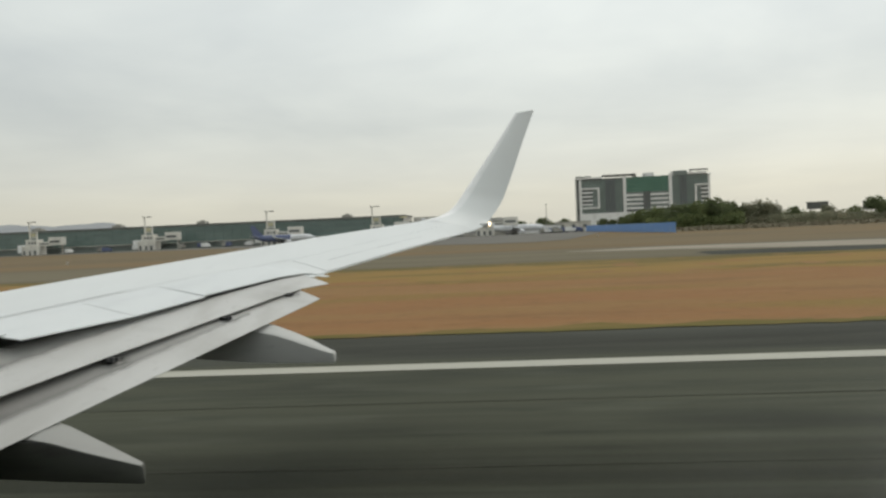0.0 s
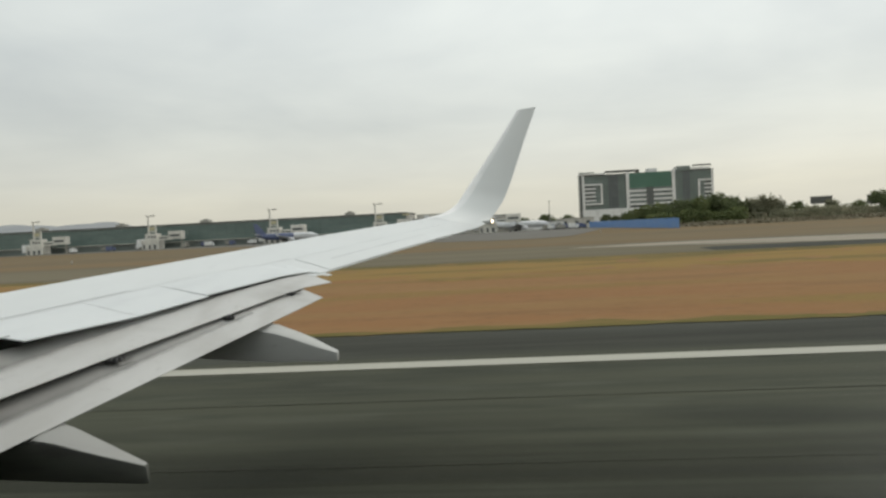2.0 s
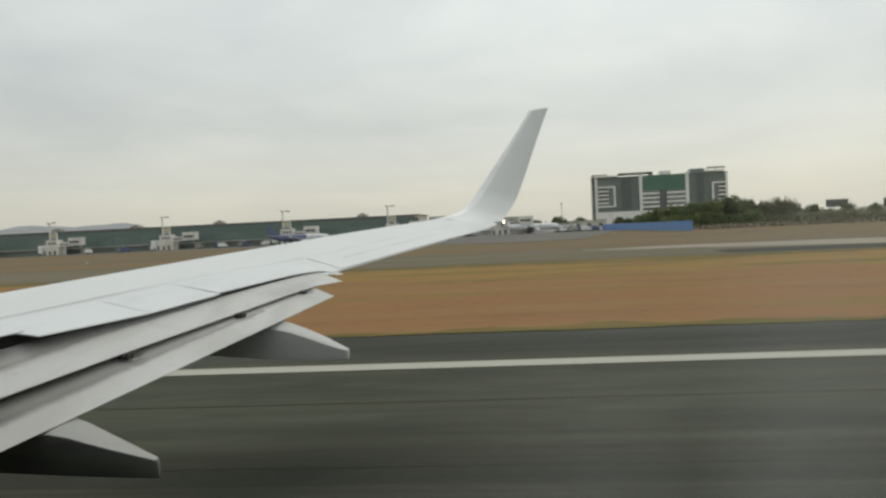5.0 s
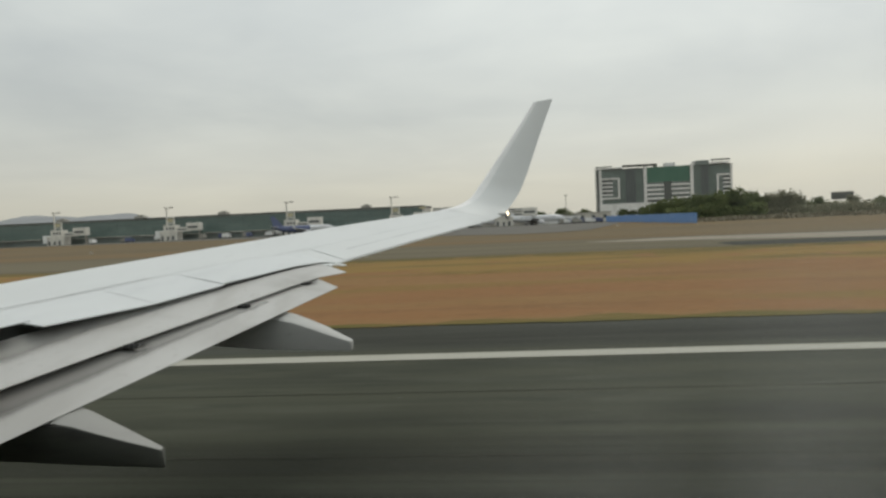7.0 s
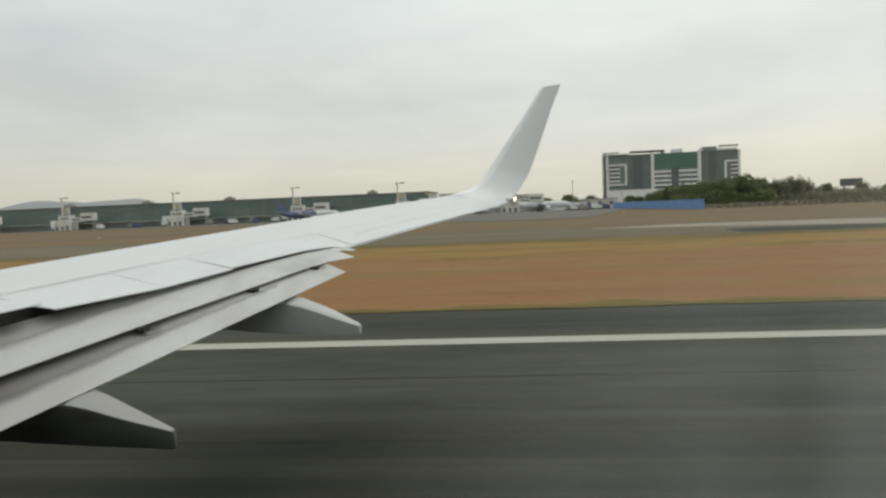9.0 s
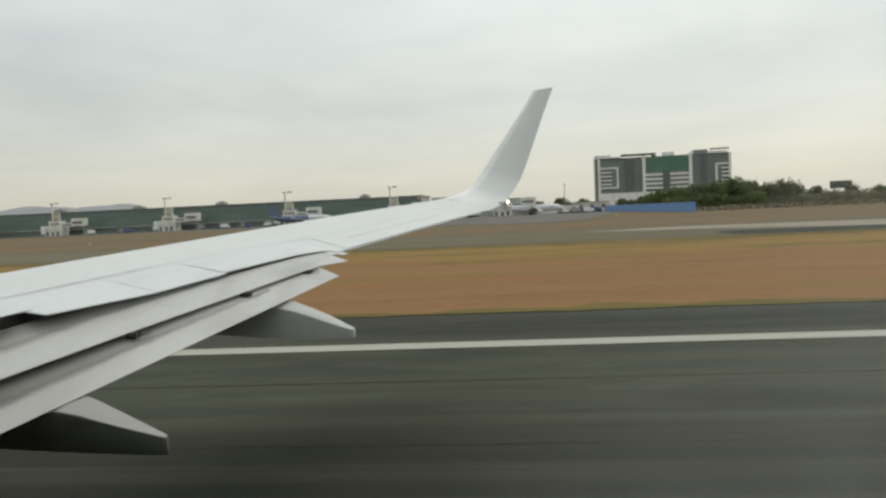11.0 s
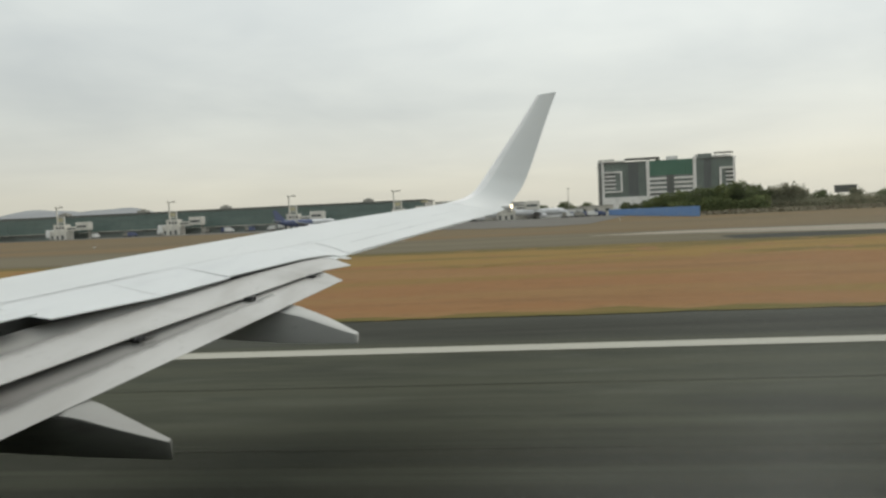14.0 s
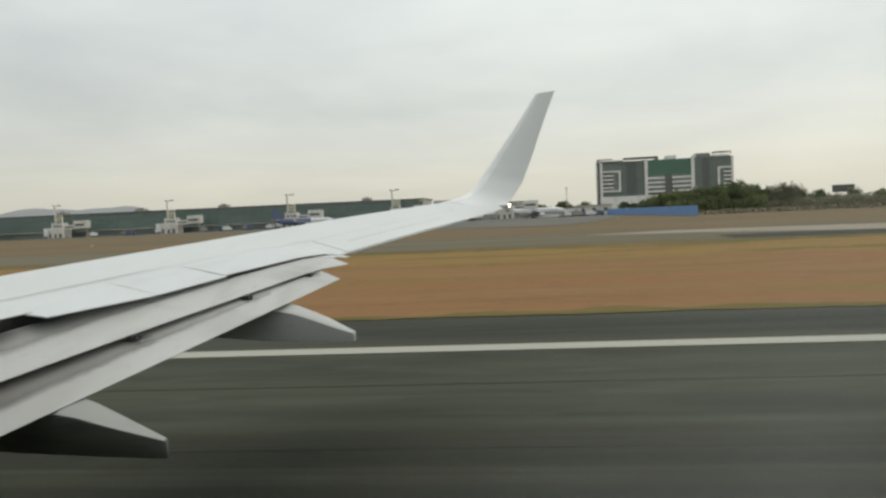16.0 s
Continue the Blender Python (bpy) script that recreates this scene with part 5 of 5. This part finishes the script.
def airliner(body=JETW, tail=JETB, label="parked white airliner with a blue tail on the apron"):
    """A parked twin-jet, nose towards +x, about 37 m long."""
    a = tagged(empty("parked_airliner", pose(0, 0, 0)), label, "airplane", group="parked airliners")
    rings, nose_end = [], 6
    for x, r, z in ((19, 0.15, 3.2), (18.4, 0.75, 3.3), (17.2, 1.35, 3.5), (15.2, 1.85, 3.75), (12.5, 1.98, 3.85), (4, 1.98, 3.85), (-8, 1.98, 3.85), (-12, 1.7, 4.1), (-15.5, 1.05, 4.6), (-18.2, 0.35, 5.1)):
        rings.append([(x, r * math.cos(k * math.pi / 8), z + r * math.sin(k * math.pi / 8)) for k in range(16)])
    part("fuselage", loft(bmesh.new(), rings[:nose_end], caps=(True, False)), body, a, smooth=True)
    part("tail_section", loft(bmesh.new(), rings[nose_end - 1:], caps=(False, True)), tail, a, "rear fuselage in the tail's colour", smooth=True)
    part("tail_fin", loft(bmesh.new(), [[(-11.5, -0.15, 5.6), (-17.6, -0.1, 5.6), (-17.6, 0.1, 5.6), (-11.5, 0.15, 5.6)], [(-16.8, -0.08, 11.9), (-19.2, -0.05, 11.9), (-19.2, 0.05, 11.9), (-16.8, 0.08, 11.9)]]), tail, a, "coloured tail fin")
    for s in (-1, 1):
        part("wing", loft(bmesh.new(), [[(4.5, s * 1.5, 2.9), (-3.0, s * 1.5, 2.8), (-3.0, s * 1.5, 2.5), (4.5, s * 1.5, 2.4)], [(-3.2, s * 16.8, 4.2), (-4.9, s * 16.8, 4.2), (-4.9, s * 16.8, 4.12), (-3.2, s * 16.8, 4.1)]]), body, a)
        part("winglet", loft(bmesh.new(), [[(-3.2, s * 16.8, 4.2), (-4.9, s * 16.8, 4.2), (-4.9, s * 16.7, 4.15), (-3.2, s * 16.7, 4.15)], [(-5.2, s * 17.5, 6.4), (-5.9, s * 17.5, 6.4), (-5.9, s * 17.45, 6.4), (-5.2, s * 17.45, 6.4)]]), body, a)
        part("stabilizer", loft(bmesh.new(), [[(-14.2, s * 0.6, 5.2), (-17.6, s * 0.6, 5.2), (-17.6, s * 0.6, 5.0), (-14.2, s * 0.6, 5.0)], [(-17.6, s * 6.6, 5.8), (-18.9, s * 6.6, 5.8), (-18.9, s * 6.6, 5.72), (-17.6, s * 6.6, 5.7)]]), body, a)
        bm = bmesh.new()
        loft(bm, [[(x, s * 5.2 + r * math.cos(k * math.pi / 6), 1.75 + r * math.sin(k * math.pi / 6)) for k in range(12)] for x, r in ((4.6, 0.85), (4.3, 1.05), (2.2, 1.1), (0.6, 0.75))])
        part("engine", bm, body, a, smooth=True)
        bm = bmesh.new()
        rod(bm, (-1.4, s * 2.8, 0.55), (-1.4, s * 2.8, 2.6), 0.14)
        rod(bm, (-1.4, s * 2.8 - 0.4, 0.55), (-1.4, s * 2.8 + 0.4, 0.55), 0.55, n=16)
        part("landing_gear", bm, TYRE, a)
    bm = bmesh.new()
    rod(bm, (14.5, 0, 0.38), (14.5, 0, 2.4), 0.1)
    rod(bm, (14.5, -0.3, 0.38), (14.5, 0.3, 0.38), 0.38, n=14)
    part("nose_gear", bm, TYRE, a)
    bm = bmesh.new()
    for k in range(34):
        for s in (-1, 1):
            x = -9 + k * 0.65
            box(bm, x, x + 0.28, s * 1.97 - 0.02, s * 1.97 + 0.02, 4.15, 4.5)
    tagged(part("window_row", bm, DARKG, a), "row of small dark cabin windows", kind="stuff")
    part("cockpit_window", boxes((16.6, 17.5, -1.1, 1.1, 4.15, 4.6)), DARKG, a)
    return a


jet = airliner()
jet.matrix_basis = pose(-125, 424, -1.02, 0, 0, 14)
plain = airliner(JETW, JETW, "parked all-white airliner on the apron")
plain.matrix_basis = pose(13, 436, -1.03, 0, 0, 10)
for x, y, r in ((-24, 430, 18), (-398, 430, 60)):
    copy_thing(plain, pose(x, y, -1.05, 0, 0, r))
copy_thing(jet, pose(-470, 428, -1.03, 0, 0, 75))


def service_truck(c, label):
    v = tagged(empty("service_vehicle", pose(0, 0, 0)), label, "truck", group="apron vehicles")
    part("cargo_body", box(bmesh.new(), -2.8, 1.0, -1.15, 1.15, 0.7, 3.0, bevel=0.08), c, v)
    cab = part("cab", box(bmesh.new(), 1.1, 2.8, -1.1, 1.1, 0.6, 2.3, bevel=0.15), c, v)
    part("windscreen", boxes((2.3, 2.83, -0.95, 0.95, 1.5, 2.15)), DARKG, cab)
    part("chassis", boxes((-2.8, 2.7, -0.9, 0.9, 0.45, 0.7)), ROOF, v)
    for x in (-1.9, 1.9):
        for s in (-1, 1):
            part("wheel", rod(bmesh.new(), (x, s * 0.85, 0.42), (x, s * 1.12, 0.42), 0.42, n=14), TYRE, v)
    return v


tw = service_truck(WHITE, "small white box truck parked on the apron")
tb = service_truck(JETB, "small dark blue box truck parked on the apron")
ty = service_truck(STEEL, "small grey service truck parked on the apron")
rv = random.Random(8)
spots = [(-262, 430), (-247, 441), (-235, 425), (-226, 443), (-190, 430), (-182, 441), (-176, 432), (-168, 443), (-160, 428), (-152, 441), (-118, 430), (-108, 442), (-100, 430), (-92, 438), (-55, 430), (-44, 440), (-34, 432), (-22, 442), (10, 440), (28, 420), (33, 436), (47, 432), (36, 412), (40, 426), (44, 418), (51, 438), (37, 444), (31, 430), (41, 436), (49, 424)]
for i, (x, y) in enumerate(spots):
    src = (tw, ty, tb)[i % 3]
    m = pose(x, y, ground_z(y) - 0.03, 0, 0, rv.choice((0, 90, 180, 20, 160)))
    if i < 3:
        src.matrix_basis = m
    else:
        copy_thing(src, m)


def hills():
    """Far hazy range beyond the airport."""
    bm = bmesh.new()
    rows = []
    for j in range(7):
        v = j / 6
        row = []
        for i in range(91):
            x = -4400 + 4300 * i / 90
            peak = max(0.0, 40 + 95 * math.exp(-((x + 3000) / 500) ** 2) + 60 * math.exp(-((x + 2350) / 260) ** 2) + 55 * noise.noise((x * 0.0022, 3.1, 0)) + 20 * noise.noise((x * 0.009, 1.1, 0)))
            fade = min(1, max(0, (-x - 1300) / 600))
            row.append((x, 3700 + 700 * v, -2 + (peak * fade + 3) * math.sin(v * math.pi * 0.5)))
        rows.append(row)
    loft(bm, rows, closed=False)
    tagged(part("backdrop_hills", bm, HILL, smooth=True), "hazy blue-grey hills on the horizon", "hills", kind="structure")


hills()


def low_shed(x, y, w, d, hh, wallm, roofm, label, turn=0):
    s = tagged(empty("shed", pose(x, y, ground_z(y) - 0.1, 0, 0, turn)), label, "building", group="low airport buildings")
    part("wall", boxes((-w / 2, w / 2, -d / 2, d / 2, 0, hh)), wallm, s)
    part("roof", boxes((-w / 2 - 0.5, w / 2 + 0.5, -d / 2 - 0.5, d / 2 + 0.5, hh, hh + 0.5)), roofm, s)
    k = max(2, int(w / 6))
    for i in range(k):
        c = -w / 2 + (i + 0.5) * w / k
        part("door" if i % 3 == 0 else "window", boxes((c - 1.2, c + 1.2, -d / 2 - 0.06, -d / 2 + 0.05, 0.0 if i % 3 == 0 else hh * 0.4, hh * 0.75)), DARKG, s)


low_shed(26, 470, 34, 12, 4.8, WHITE, STEEL, "low white service shed with a pale metal roof")
low_shed(52, 480, 22, 10, 6.0, CONC, STEEL, "low concrete service shed beside the apron")
low_shed(-10, 500, 26, 12, 6.2, CONC, ROOF, "low concrete service shed behind the pier")


# ---- the airfield beyond the wing: passed earlier (+x) and reached later (-x) ----
def barrier(ax, ay, bx, by, n, hh):
    """Red and white jet-blast wall made of flat panels on posts."""
    f = tagged(empty("blast_barrier", pose(ax, ay, ground_z(ay) - 0.1, 0, 0, math.degrees(math.atan2(by - ay, bx - ax)))), "red and white striped barrier wall beside the airfield", "barrier")
    L = math.hypot(bx - ax, by - ay)
    for k in range(n):
        a, b = k * L / n, (k + 1) * L / n
        part("panel", boxes((a + 0.03, b - 0.03, -0.08, 0.08, 0.1, hh)), (WHITE, RED)[k % 2], f)
        part("post", boxes((a - 0.08, a + 0.08, 0.1, 0.26, 0, hh)), STEEL, f)


barrier(372, 205, 408, 160, 22, 3.4)


def sign_board(x, y, w, hh, c, label):
    s = tagged(empty("airfield_sign", pose(x, y, 0)), label, "sign", group="airfield signs")
    part("panel", box(bmesh.new(), -w / 2, w / 2, -0.12, 0.12, 0.25, 0.25 + hh, bevel=0.03), c, s)
    for k in (-0.35, 0.35):
        part("leg", boxes((k * w - 0.04, k * w + 0.04, -0.04, 0.04, 0, 0.25)), STEEL, s)
    for k in (-0.22, 0.0, 0.22):
        part("text_bar", boxes((k * w - 0.08 * w, k * w + 0.08 * w, -0.135, -0.118, 0.25 + hh * 0.3, 0.25 + hh * 0.7)), ROOF if c is YELLOW else WHITE, s)


sign_board(336.6, 34.0, 1.5, 1.0, YELLOW, "small yellow airfield guidance sign in the dry grass")
sign_board(117.5, 55.7, 1.8, 0.9, RED, "small red airfield holding sign beside the taxiway")


def field_marker(x, y):
    m = tagged(empty("field_marker", pose(x, y, ground_z(y) - 0.1)), "small white marker board on a short post in the field", "marker", group="field markers")
    part("board", box(bmesh.new(), -0.28, 0.28, -0.04, 0.04, 0.30, 0.62, bevel=0.02), CONC, m)
    part("post", boxes((-0.06, 0.06, -0.04, 0.04, 0.0, 0.36)), STEEL, m)


for x, y in ((32.2, 228), (-90.7, 148)):
    field_marker(x, y)


def tarp_mound(x, y):
    bm = bmesh.new()
    bmesh.ops.create_uvsphere(bm, u_segments=24, v_segments=12, radius=1.0)
    for v in bm.verts:
        k = 1 + 0.25 * noise.noise(v.co * 2.3)
        v.co = Vector((v.co.x * 3.6 * k, v.co.y * 2.0 * k, max(-0.05, v.co.z * 1.25 * k)))
    ob = part("covered_mound", bm, TYRE, smooth=True)
    ob.location = (x, y, 0)
    tagged(ob, "low mound covered with black sheeting on the grass", "mound")


tarp_mound(339, 63.4)


def frame_building(x, y):
    """Unfinished concrete block: slabs on columns with a closed upper part."""
    b = tagged(empty("unfinished_building", pose(x, y, ground_z(y) - 0.1)), "unfinished concrete building with open floors and bare columns", "building")
    for z in (0.0, 4.2, 8.4):
        part("slab", boxes((-30, 30, -10, 10, z, z + 0.5)), CONC, b)
    for i in range(11):
        for z in (0.5, 4.7):
            part("column", boxes((-29.5 + i * 5.8, -28.8 + i * 5.8, -9.6, -8.9, z, z + 3.7)), CONC, b)
    part("upper_wall", boxes((-10, 30, -9, 10, 8.9, 15.5)), CONC, b)
    part("roof", boxes((-14, 32, -11, 11, 15.5, 16.1)), ROOF, b)
    for i in range(6):
        part("starter_bar", rod(bmesh.new(), (-29 + i * 3, -9, 8.9), (-29 + i * 3, -9, 11.5), 0.08), ROOF, b)


frame_building(470, 300)
low_shed(425, 360, 60, 30, 8.0, WHITE, STEEL, "large white hangar with a pale metal roof")
low_shed(-590, 420, 130, 40, 9.5, GREYG, STEEL, "long grey cargo hangar with a plain wall")
low_shed(-470, 470, 40, 14, 5.5, WHITE, TILE, "white house with a terracotta roof")
low_shed(-420, 480, 34, 14, 7.0, CONC, TILE, "pale house with a terracotta roof")
low_shed(-520, 460, 30, 14, 4.5, CONC, ROOF, "low concrete shed with a dark roof")
for x, y, hh, k, w in ((-498, 440, 17, 1, 0.42), (-455, 500, 8, 1, 0.9), (-440, 510, 7, 0, 0.9), (388, 330, 13, 1, 1.0), (398, 332, 15, 1, 1.0), (378, 335, 11, 1, 1.0), (330, 380, 8, 0, 1.0), (300, 390, 8, 2, 1.0), (275, 385, 9, 1, 1.0), (250, 380, 10, 0, 1.0), (232, 384, 9, 1, 1.0)):
    plant(k, x, y, hh, (x * 37) % 360, w)
light_pole(-400, 500, 20)
light_pole(300, 420, 15)
